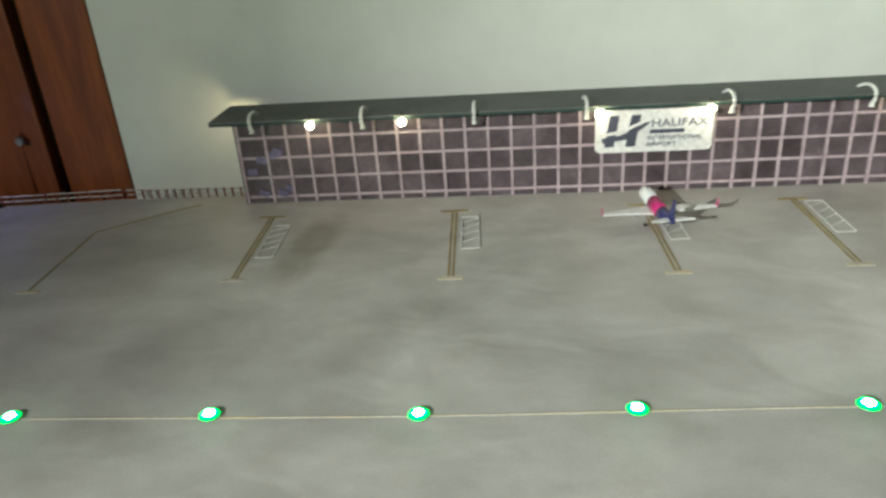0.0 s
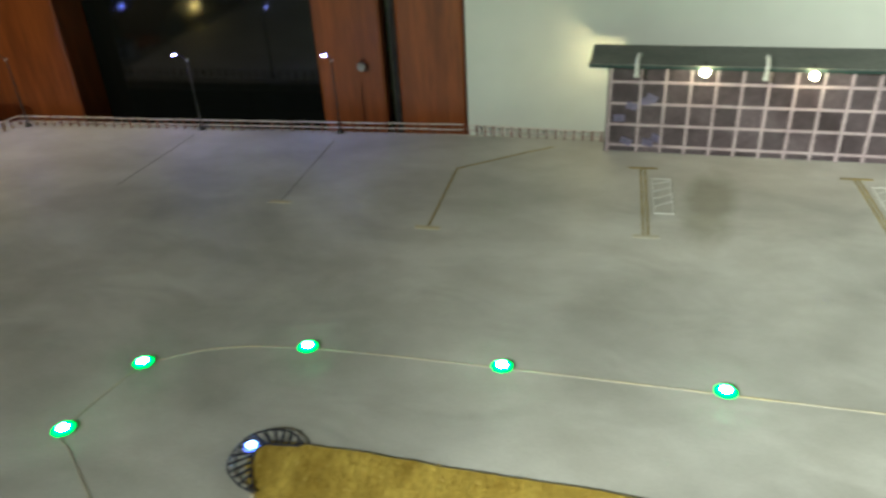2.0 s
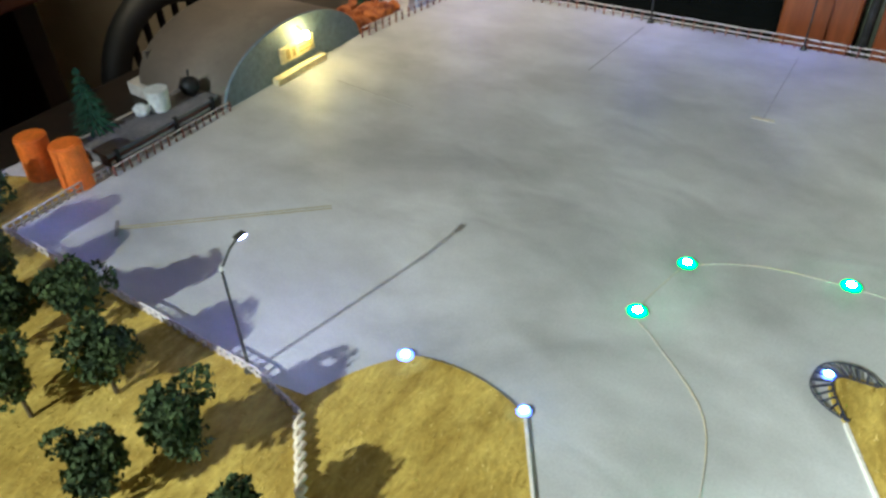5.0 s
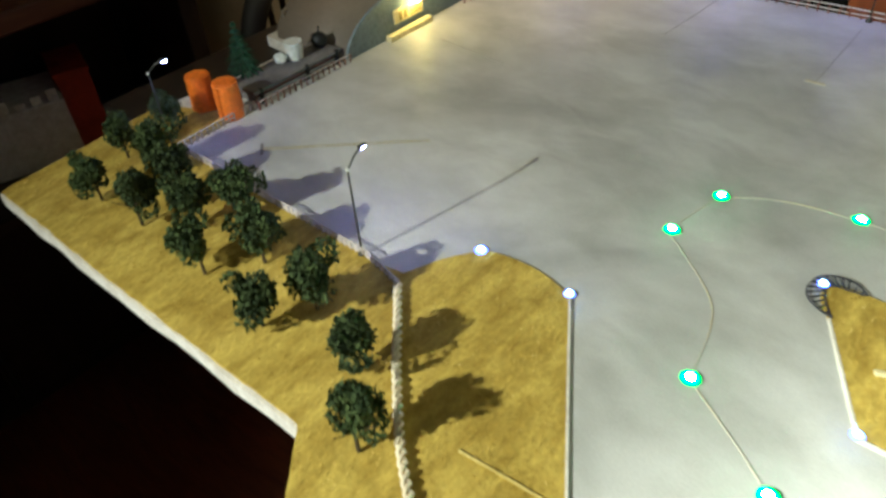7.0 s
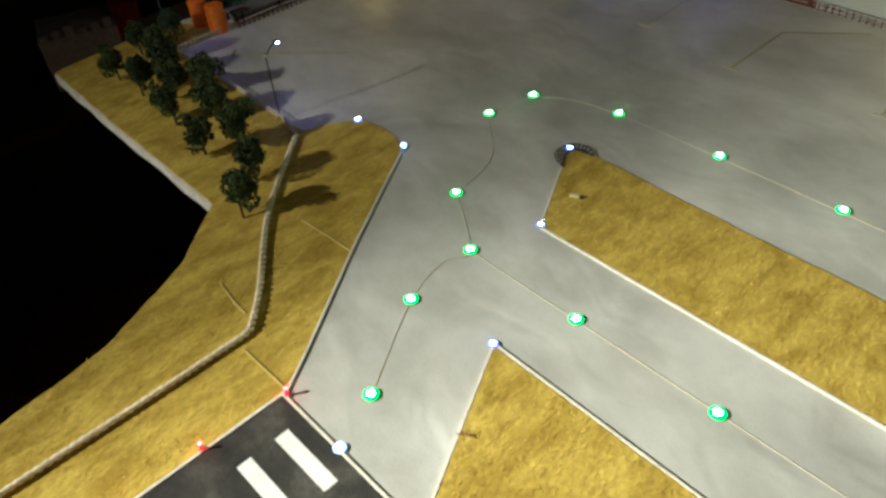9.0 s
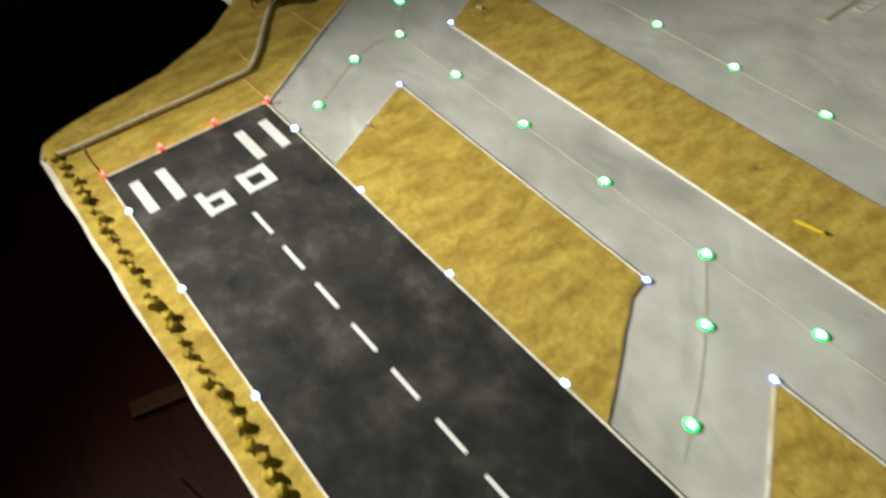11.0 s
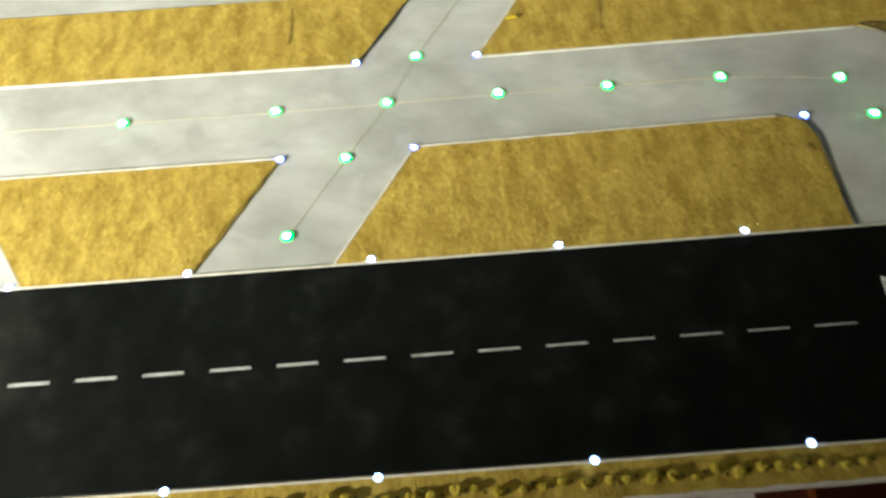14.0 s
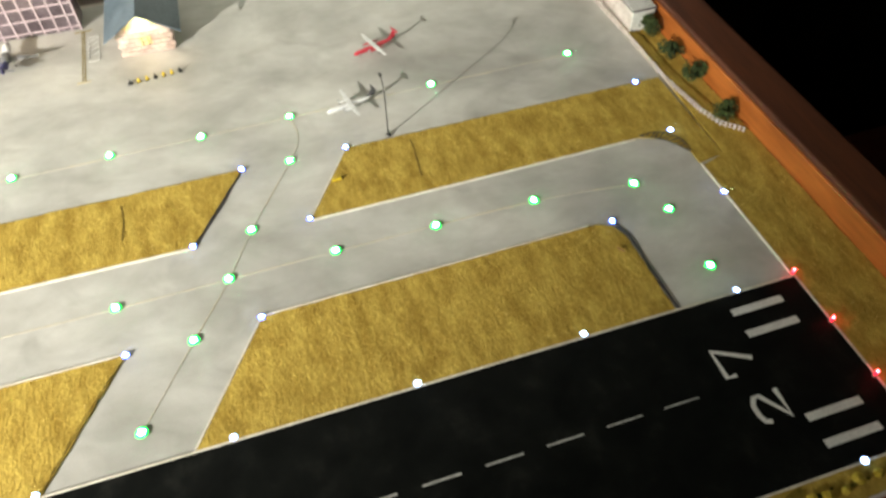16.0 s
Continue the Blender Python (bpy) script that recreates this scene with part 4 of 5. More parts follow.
# ---- street lamps ----
def street_lamp(h, reach, lean=0.0, lit=True):
    t = thing("street_lamp", "thin wire street lamp with a lit white head" if lit else "thin dark wire street lamp, unlit, on the grass edge", "lamp", "street lamps")
    part("foot", cyl_bm(0, 0, 0, 0.003, 0.0035, 0.002, 10), DARK_STEEL, t)
    part("pole", tube_bm([(0, 0, 0), (lean * 0.5, 0, h * 0.5), (lean, 0, h * 0.88)], 0.0009, 7, 0.0007), DARK_STEEL, t)
    part("collar", cyl_bm(lean, 0, h * 0.865, h * 0.885, 0.0012, n=8), WHITE_PLASTIC, t)
    part("arm", tube_bm([(lean, 0, h * 0.87), (lean + reach * 0.5, 0, h * 0.96), (lean + reach, 0, h)], 0.0007, 6), DARK_STEEL, t)
    head = part("head", box_bm(lean + reach, 0, h, 0.0062, 0.0033, 0.0017, 0.0005), DARK_STEEL, t)
    part("lamp_lens", box_bm(lean + reach + 0.0008, 0, h - 0.0006, 0.0042, 0.0025, 0.0019, 0.0004), LED_LAMP if lit else WHITE_PLASTIC, head)
    return t


first = street_lamp(0.082, 0.015)
first.matrix_world = pose(-1.107, 0.207, 0.001, 0, 0, 90)
street_lamp(0.08, 0.015, 0.0, False).matrix_world = pose(0.407, 0.346, 0.001, 0, 0, 90)
for x, y, rz in ((-1.292, 0.766, -90), (-1.09, 0.772, -100), (-0.942, 0.775, -90), (-1.345, 0.211, 45)):
    copy_thing(first, pose(x, y, 0.001, 0, 0, rz))

# ---- terminal ----
TW, TH = 0.73, 0.0795
term = thing("terminal", "long model terminal with a gridded glass front and dark green roof", "building", at=(-0.685, 0.754, 0.0), rz=-2.4)
part("hall", box_bm(TW / 2, 0.024, TH / 2, TW, 0.045, TH), FACADE, term, "dark printed hall body")
part("roof", box_bm(TW / 2 + 0.0045, 0.015, TH + 0.0022, TW + 0.045, 0.06, 0.0018, 0.0005), ROOF_GREEN, term, "dark green flat roof card")
part("fascia", box_bm(TW / 2 + 0.0045, -0.0138, TH + 0.0004, TW + 0.044, 0.0016, 0.0026), FASCIA, term, "dark green roof edge")
CH = 0.0188
# the western half of the printed front has slightly wider bays
COLS = [0.0, *(0.025 + 0.02007 * k for k in range(13)), *(0.2678 + 0.01875 * k for k in range(1, 25)), TW]
ROWS = [0.0, 0.0066, 0.0254, 0.0442, 0.063, TH]
pane_mesh = {}
for x0, x1 in zip(COLS, COLS[1:]):
    for z0, z1 in zip(ROWS, ROWS[1:]):
        size = (round(x1 - x0, 4), round(z1 - z0, 4))
        if size in pane_mesh:
            ob = new("pane", pane_mesh[size])
            ob.parent = term
        else:
            ob = part("pane", box_bm(0, 0, 0, size[0] - 0.0024, 0.0012, size[1] - 0.0024), FACADE, term)
            pane_mesh[size] = ob.data
        ob.matrix_basis = pose((x0 + x1) / 2, 0.001, (z0 + z1) / 2)
for x in COLS:
    part("mullion", box_bm(x + 0.0004, 0.0002, TH / 2, 0.0024, 0.0028, TH), MULLION, term)
for z in ROWS[1:-1]:
    part("transom", box_bm(TW / 2, 0.0004, z, TW, 0.0022, 0.0022), MULLION, term)
part("end_post", box_bm(-0.001, 0.012, TH / 2, 0.0022, 0.026, TH), FACADE, term)
for k in range(7):
    part("decor_panel", box_bm(0.0107 + 0.0214 * (k % 2), -0.0002, 0.016 + 0.0145 * (k // 2), 0.0095, 0.0016, 0.006), PURPLE, term, "lighter purple printed panel").rotation_euler = (0, radians(25 - 14 * (k % 3)), 0)


def hook_lamp():
    """A white gooseneck that curls over the roof's edge."""
    t = thing("gooseneck_lamp", "white curved gooseneck lamp clipped on the roof edge", "lamp", "roof edge lamps")
    pts = [(0, 0.022, 0.004), (0, 0.01, 0.0095), (0, -0.002, 0.0095), (0, -0.009, 0.004), (0, -0.0095, -0.006), (0, -0.006, -0.012)]
    part("neck", tube_bm(bend(pts, 4), 0.0021, 8, 0.0028), WHITE_PLASTIC, t, smooth=True)
    part("cup", cyl_bm(0, -0.006, -0.0165, -0.0105, 0.0038, 0.0028, 12), WHITE_PLASTIC, t)
    return t


hook = hook_lamp()
HS = Matrix.Diagonal((0.62, 0.62, 0.62, 1))
hook.matrix_world = pose(-0.664, 0.74, 0.0826, 0, 0, -8) @ HS
for x, rz in ((-0.566, -6), (-0.47, -2), (-0.377, 3), (-0.26, 10), (-0.152, 18), (-0.05, 6)):
    copy_thing(hook, pose(x, 0.74 - 0.042 * (x + 0.66), 0.0826, 0, 0, rz))


def eave_led(x, y, z):
    t = thing("eave_light", "warm white light bulb under the terminal eave", "light", "eave lights")
    b = bmesh.new()
    bmesh.ops.create_uvsphere(b, u_segments=12, v_segments=8, radius=0.0031)
    part("bulb", b, LED_WARM, t, smooth=True)
    part("wire", tube_bm([(0, 0.0015, 0.002), (0, 0.002, 0.006), (0, 0.006, 0.0075)], 0.0007, 5), DARK_STEEL, t)
    t.matrix_basis = pose(x, y, z)
    return t


first = eave_led(-0.612, 0.7335, 0.0772)
for x in (-0.532, -0.366, -0.276, -0.12, -0.02):
    copy_thing(first, pose(x, 0.7335 - 0.042 * (x + 0.61), 0.0768))

corner = thing("eave_light", "warm white light bulb under the roof's west end", "light", "eave lights", at=(-0.697, 0.782, 0.0735))
b = bmesh.new()
bmesh.ops.create_uvsphere(b, u_segments=12, v_segments=8, radius=0.0034)
part("bulb", b, LED_CORNER, corner, smooth=True)
part("wire", tube_bm([(0, 0.001, 0.002), (0.004, 0.001, 0.006), (0.01, 0.001, 0.0072)], 0.0007, 5), DARK_STEEL, corner)

# sign on the front
sign = thing("airport_sign", "white rounded airport name sign on the terminal front", "sign", at=(-0.3185, 0.7345, 0.0565), rz=-2.4)
sign.scale = (0.9, 1, 0.95)
b = bmesh.new()
W, H, R = 0.0545, 0.0195, 0.005
ring = []
for cx, cz, a0 in ((W - R, H - R, 0), (-W + R, H - R, 90), (-W + R, -H + R, 180), (W - R, -H + R, 270)):
    ring += [(cx + R * math.cos(radians(a0 + k * 15)), cz + R * math.sin(radians(a0 + k * 15))) for k in range(7)]
fr, bk = [b.verts.new((x, -0.0012, z)) for x, z in ring], [b.verts.new((x, 0.0012, z)) for x, z in ring]
b.faces.new(fr), b.faces.new(bk[::-1])
for k in range(len(ring)):
    b.faces.new((fr[k], fr[(k + 1) % len(ring)], bk[(k + 1) % len(ring)], bk[k]))
part("card", b, SIGN_CARD, sign)


def upright(poly, y, thick=0.0004):
    b = bmesh.new()
    f, k = [b.verts.new((x, y, z)) for x, z in poly], [b.verts.new((x, y + thick, z)) for x, z in poly]
    b.faces.new(f), b.faces.new(k[::-1])
    n = len(poly)
    for i in range(n):
        b.faces.new((f[i], f[(i + 1) % n], k[(i + 1) % n], k[i]))
    return b


for x in (-0.038, -0.018):
    part("emblem_bar", upright([(x - 0.008, -0.014), (x + 0.001, -0.014), (x + 0.006, 0.015), (x - 0.003, 0.015)], -0.0017), LOGO_GREY, sign)
part("emblem_sweep", upright([(-0.049, -0.006), (-0.03, -0.003), (-0.008, 0.008), (-0.003, 0.008), (-0.024, -0.007), (-0.047, -0.0105)], -0.0022), LOGO_GREY, sign)
part("emblem_sweep", upright([(-0.049, -0.0015), (-0.03, 0.0015), (-0.012, 0.0095), (-0.008, 0.0085), (-0.029, -0.001), (-0.048, -0.004)], -0.0026), SIGN_CARD, sign)


def words(text, x, z, size, width):
    c = bpy.data.curves.new("lettering", "FONT")
    c.body, c.size, c.extrude = text, size, 0.0002
    tmp = new("lettering", c)
    bpy.context.view_layer.update()
    me = bpy.data.meshes.new_from_object(tmp.evaluated_get(bpy.context.evaluated_depsgraph_get()))
    bpy.data.objects.remove(tmp)
    span = max(vv.co.x for vv in me.vertices) - min(vv.co.x for vv in me.vertices)
    me.materials.append(LOGO_GREY)
    ob = new("lettering", me)
    ob.parent = sign
    ob.matrix_basis = pose(x, -0.0016, z, 90, 0, 0) @ Matrix.Diagonal((width / span, 1, 1, 1))
    return ob


words("HALIFAX", -0.003, 0.0035, 0.0105, 0.051)
part("lettering_bar", upright([(-0.004, -0.0025), (0.028, -0.0025), (0.0285, 0.001), (-0.0035, 0.001)], -0.0017), LOGO_GREY, sign)
words("INTERNATIONAL", -0.006, -0.0085, 0.0058, 0.05)
words("AIRPORT", -0.007, -0.0145, 0.0058, 0.028)

# ---- gate house with the slate roof ----
house = thing("gate_house", "small pink brick model house with a slate blue gable roof", "building", at=(0.137, 0.625, 0.0), rz=-2)
part("wall", box_bm(0, 0.06, 0.0205, 0.07, 0.115, 0.041), PINK_BRICK, house)
part("gable", upright([(-0.035, 0.041), (0.035, 0.041), (0.0, 0.062)], 0.003, 0.112), CREAM, house)
for sx in (-1, 1):
    b = bmesh.new()
    pr = [(0.0, 0.0665), (sx * 0.051, 0.0345), (sx * 0.051, 0.0365), (0.0, 0.0685)]
    f, k = [b.verts.new((x, -0.014, z)) for x, z in pr], [b.verts.new((x, 0.125, z)) for x, z in pr]
    b.faces.new(f), b.faces.new(k[::-1])
    for i in range(4):
        b.faces.new((f[i], f[(i + 1) % 4], k[(i + 1) % 4], k[i]))
    part("roof_slope", b, SLATE_ROOF, house)
brick = None
for r in range(6):
    for c in range(6):
        x = -0.0292 + c * 0.0117 + (0.003 if r % 2 else -0.003)
        if r in (2, 3) and 2 <= c <= 3:
            continue
        if brick is None:
            ob = part("brick", box_bm(0, 0, 0, 0.0108, 0.0024, 0.0058, 0.0004), PINK_BRICK, house)
            brick = ob.data
        else:
            ob = new("brick", brick)
            ob.parent = house
        ob.matrix_basis = pose(x, 0.002, 0.004 + r * 0.0067)
part("window", box_bm(0.0, 0.0016, 0.0205, 0.016, 0.0024, 0.0115), CREAM, house, "yellow lit-looking window card")
for wx in (-0.004, 0.004):
    part("window_bar", box_bm(wx, 0.0, 0.0205, 0.001, 0.0022, 0.0115), STAND_LINE, house)
t = thing("door_lamp", "warm white light bulb under the house gable", "light", at=(0.137, 0.619, 0.048))
b = bmesh.new()
bmesh.ops.create_uvsphere(b, u_segments=12, v_segments=8, radius=0.003)
part("bulb", b, LED_WARM, t, smooth=True)
part("wire", tube_bm([(0, 0.001, 0.002), (0, 0.006, 0.004), (0, 0.012, 0.006)], 0.0007, 5), DARK_STEEL, t)


def barrier(x, y, k):
    t = thing("barrier_cone", "tiny yellow and black striped barrier on the apron", "barrier", "barrier row", at=(x, y, 0.0), rz=k * 20)
    part("base", box_bm(0, 0, 0.0006, 0.0065, 0.0045, 0.0012, 0.0003), RUBBER, t)
    part("cone", cyl_bm(0, 0, 0.001, 0.0065, 0.0024, 0.0008, 10), SIGN_YELLOW if k % 3 else RUBBER, t)


for k in range(7):
    barrier(0.107 + 0.011 * k, 0.563 + 0.001 * k, k)

# ---- ribbed shed at the apron's end ----
shed = thing("ribbed_shed", "white ribbed model container shed by the fence", "shed", at=(0.806, 0.485, 0.0), rz=0)
part("body", box_bm(0, 0, 0.016, 0.034, 0.085, 0.032, 0.0008), WHITE_PLASTIC, shed)
for k in range(14):
    part("rib", box_bm(-0.0178, -0.039 + k * 0.006, 0.016, 0.0022, 0.0026, 0.031), FENCE_PALE, shed)
part("roof", box_bm(0, 0, 0.033, 0.036, 0.087, 0.0022, 0.0006), GREY_ROOF, shed)
for k in range(14):
    part("roof_rib", box_bm(0, -0.039 + k * 0.006, 0.0348, 0.0355, 0.0026, 0.0018), WHITE_PLASTIC, shed)

# ---- wooden rail along the east edge ----
rail = thing("wooden_rail", "orange-brown varnished wooden rail standing along the table end", "rail")
part("upright_board", box_bm(0.8365, 0.28, 0.003, 0.013, 1.02, 0.062, 0.002), RAIL_WOOD, rail)
part("cap", box_bm(0.857, 0.28, 0.0395, 0.054, 1.02, 0.009, 0.003), RAIL_SHADE_BROWN, rail)
part("skirt", box_bm(0.854, 0.28, -0.377, 0.02, 1.0, 0.826, 0.003), DOOR_WOOD, rail)
part("end_post", box_bm(0.83, -0.27, -0.4, 0.12, 0.06, 0.78, 0.004, rz=32), RAIL_WOOD, rail)

# ---- west edge: hut, low building, cans, office ----
hut = thing("round_hangar", "blue-grey half-round model hangar with a lit sign", "building", at=(-1.338, 0.512, -0.002))
b = bmesh.new()
HR, HH, N = 0.094, 0.05, 28
front = [b.verts.new((0.0, HR * math.cos(math.pi * k / N), HH * math.sin(math.pi * k / N))) for k in range(N + 1)]
back = [b.verts.new((-0.004, HR * math.cos(math.pi * k / N), HH * math.sin(math.pi * k / N))) for k in range(N + 1)]
b.faces.new(front), b.faces.new(back[::-1])
for k in range(N):
    b.faces.new((front[k], front[k + 1], back[k + 1], back[k]))
b.faces.new((front[N], front[0], back[0], back[N]))
part("front_wall", b, HUT_BLUE, hut)
b = bmesh.new()
rings = []
for r, x in ((1.0, -0.003), (1.0, -0.112), (0.96, -0.112), (0.96, -0.003)):
    rings.append([b.verts.new((x, HR * r * math.cos(math.pi * k / N), HH * r * math.sin(math.pi * k / N) + 0.0005)) for k in range(N + 1)])
for a, c in zip(rings, rings[1:] + rings[:1]):
    for k in range(N):
        b.faces.new((a[k], a[k + 1], c[k + 1], c[k]))
part("vault", b, HUT_TOP, hut, "warm grey curved roof sheet", smooth=True)
part("back_wall", box_bm(-0.107, 0, 0.014, 0.004, 0.17, 0.03), HUT_TOP, hut)
part("sign_card", box_bm(0.0016, 0.0, 0.0225, 0.0024, 0.046, 0.015, 0.001), CREAM, hut, "cream sign card lit by a bulb")
for k in range(2):
    part("sign_bar", box_bm(0.0032, -0.014 + 0.008 * k, 0.0225, 0.0008, 0.0045, 0.009), STAND_LINE, hut)
for k in range(3):
    part("sign_bar", box_bm(0.0032, 0.01, 0.0262 - 0.0034 * k, 0.0008, 0.018, 0.0018), STAND_LINE, hut)
part("threshold", box_bm(0.006, -0.004, 0.005, 0.008, 0.068, 0.007, 0.0012), CREAM, hut, "cream kerb block before the door")
part("bulb", cyl_bm(0.0105, 0.005, 0.0335, 0.0385, 0.003, 0.002, 12), LED_HUT, hut, "warm white bulb")
part("bulb_wire", tube_bm([(0.0095, 0.005, 0.037), (0.0, 0.006, 0.042)], 0.0007, 5), DARK_STEEL, hut)

shed2 = thing("low_store", "low grey-roofed model store beside the fence", "building", at=(-1.352, 0.36, -0.002))
part("body", box_bm(-0.012, 0, 0.006, 0.03, 0.105, 0.012), GREY_ROOF, shed2)
part("roof", box_bm(-0.012, 0, 0.0135, 0.04, 0.114, 0.003, 0.0006), GREY_ROOF, shed2)
for k in range(4):
    part("stripe", box_bm(0.0034, 0, 0.002 + 0.003 * k, 0.001, 0.105, 0.0014), WHITE_PLASTIC if k % 2 else FENCE_RED, shed2)
for k, yy in enumerate((-0.048, 0.01, 0.05)):
    part("post", box_bm(0.007, yy, 0.008, 0.003, 0.003, 0.016), BLACK_CHAIR, shed2)
cup = thing("white_tank", "small white crumpled paper cup on the low store", "cup", at=(-1.368, 0.376, 0.013))
part("body", cyl_bm(0, 0, 0, 0.018, 0.008, 0.0095, 18), WHITE_PLASTIC, cup)
part("crumple", lump_bm(0.007, 61, 2, 0.6), WHITE_PLASTIC, cup).matrix_basis = pose(-0.004, -0.014, 0.0045)
pot = thing("dark_pot", "small dark round pot on the low store", "pot", at=(-1.366, 0.408, 0.013))
part("body", lump_bm(0.0085, 62, 2, 0.15, 1.0), BLACK_CHAIR, pot, smooth=True).matrix_basis = pose(0, 0, 0.0075)
part("stalk", tube_bm([(0, 0, 0.014), (0.001, 0.001, 0.022)], 0.0008, 5), BLACK_CHAIR, pot)


def can(x, y, h):
    t = thing("orange_can", "bright orange plastic can at the apron corner", "can", "orange cans", at=(x, y, 0.0))
    b = cyl_bm(0, 0, 0.0, h, 0.0124, 0.0113, 24)
    part("wall", b, ORANGE, t, smooth=False)
    part("rim", cyl_bm(0, 0, h - 0.001, h + 0.0012, 0.0117, 0.0114, 24), ORANGE, t)
    part("lid", cyl_bm(0, 0, h + 0.001, h + 0.002, 0.0098, 0.0095, 24), ORANGE, t)


can(-1.35, 0.279, 0.033)
can(-1.383, 0.273, 0.033)

office = thing("corner_office", "pale blue model office with a navy roof in the board's corner", "building", at=(-1.352, 0.694, -0.002), rz=3)
part("wall", box_bm(0, 0.034, 0.013, 0.05, 0.066, 0.026), PALE_BLUE, office)
part("end_wall", box_bm(0.0, -0.006, 0.0115, 0.044, 0.0125, 0.023), FENCE_PALE, office, "pale pink end wall")
b = prism_bm([(-0.03, -0.004), (0.0275, -0.004), (0.0275, 0.07), (-0.03, 0.07)], 0.0262, 0.0285)
for vv in b.verts:
    if vv.co.x < 0:
        vv.co.z += 0.004
part("roof", b, NAVY, office, "navy blue sloping roof")
for k in range(2):
    part("sign_bar", box_bm(0.0256, 0.02 + 0.006 * k, 0.0155, 0.0012, 0.0035, 0.011), NAVY, office)
for k in range(3):
    part("sign_bar", box_bm(0.0256, 0.044, 0.019 - 0.0035 * k, 0.0012, 0.02, 0.0018), NAVY, office)


# ---- aircraft ----
def body_bm(profile, n=16, tail_up=0.0):
    """A fuselage: (x along, radius, centre height) rings."""
    b = bmesh.new()
    rings = [[b.verts.new((x, r * math.cos(2 * math.pi * k / n), z + r * math.sin(2 * math.pi * k / n))) for k in range(n)] for x, r, z in profile]
    for a, c in zip(rings, rings[1:]):
        for k in range(n):
            b.faces.new((a[k], a[(k + 1) % n], c[(k + 1) % n], c[k]))
    b.faces.new(rings[0][::-1]), b.faces.new(rings[-1])
    return b


def slab_bm(poly, thick, up):
    """A thin tapered plate through poly (x, y, z)."""
    b = bmesh.new()
    u = Vector(up) * thick / 2
    f, k = [b.verts.new(Vector(p) + u) for p in poly], [b.verts.new(Vector(p) - u) for p in poly]
    b.faces.new(f), b.faces.new(k[::-1])
    n = len(poly)
    for i in range(n):
        b.faces.new((f[i], f[(i + 1) % n], k[(i + 1) % n], k[i]))
    bmesh.ops.bevel(b, geom=list(b.edges), offset=thick * 0.25, segments=1, affect="EDGES")
    return b


def jetliner(label, nose, mid, tail, wing):
    """Nose at +x; 94 mm long."""
    t = thing("model_airliner", label, "aircraft", "model aircraft")
    r, z = 0.0052, 0.0125
    part("nose_section", body_bm([(0.047, 0.0004, z - 0.001), (0.0455, 0.0022, z - 0.0008), (0.042, 0.0041, z - 0.0003), (0.037, r, z), (0.012, r, z)]), nose, t, smooth=True)
    part("middle_section", body_bm([(0.012, r, z), (-0.016, r, z)]), mid, t, smooth=True)
    part("tail_section", body_bm([(-0.016, r, z), (-0.026, 0.0047, z + 0.0004), (-0.038, 0.0028, z + 0.0018), (-0.047, 0.0009, z + 0.0026)]), tail, t, smooth=True)
    for s in (-1, 1):
        part("wing", slab_bm([(0.012, s * 0.004, z - 0.003), (-0.005, s * 0.0425, z - 0.0005), (-0.0085, s * 0.0425, z - 0.0005), (-0.006, s * 0.016, z - 0.0024), (-0.007, s * 0.004, z - 0.003)], 0.0013, (0, 0, 1)), wing, t)
        part("winglet", slab_bm([(-0.005, s * 0.0425, z - 0.0005), (-0.0085, s * 0.0425, z - 0.0005), (-0.0095, s * 0.0435, z + 0.005), (-0.0075, s * 0.0435, z + 0.005)], 0.0008, (0, 1, 0)), mid, t)
        part("engine", body_bm([(0.0125, 0.0022, z - 0.0055), (0.0115, 0.0028, z - 0.0055), (0.006, 0.0027, z - 0.0055), (0.0025, 0.0017, z - 0.0055)], 12), AIR_GREY, t, smooth=True).matrix_basis = pose(0, s * 0.0145, 0)
        part("tailplane", slab_bm([(-0.036, s * 0.002, z + 0.003), (-0.0435, s * 0.0155, z + 0.004), (-0.0465, s * 0.0155, z + 0.004), (-0.0445, s * 0.002, z + 0.003)], 0.0009, (0, 0, 1)), wing, t)
        part("main_wheel", cyl_bm(-0.004, s * 0.0095, 0.0, 0.0018, 0.0016, n=10), RUBBER, t)
        part("gear_leg", tube_bm([(-0.004, s * 0.0095, 0.001), (-0.004, s * 0.0085, z - 0.003)], 0.0006, 5), STEEL, t)
    part("fin", slab_bm([(-0.0325, 0, z + 0.003), (-0.043, 0, z + 0.0185), (-0.0475, 0, z + 0.0185), (-0.045, 0, z + 0.003)], 0.0011, (0, 1, 0)), tail, t)
    part("nose_gear", tube_bm([(0.034, 0, 0.0), (0.034, 0, z - 0.004)], 0.0008, 6), STEEL, t)
    return t


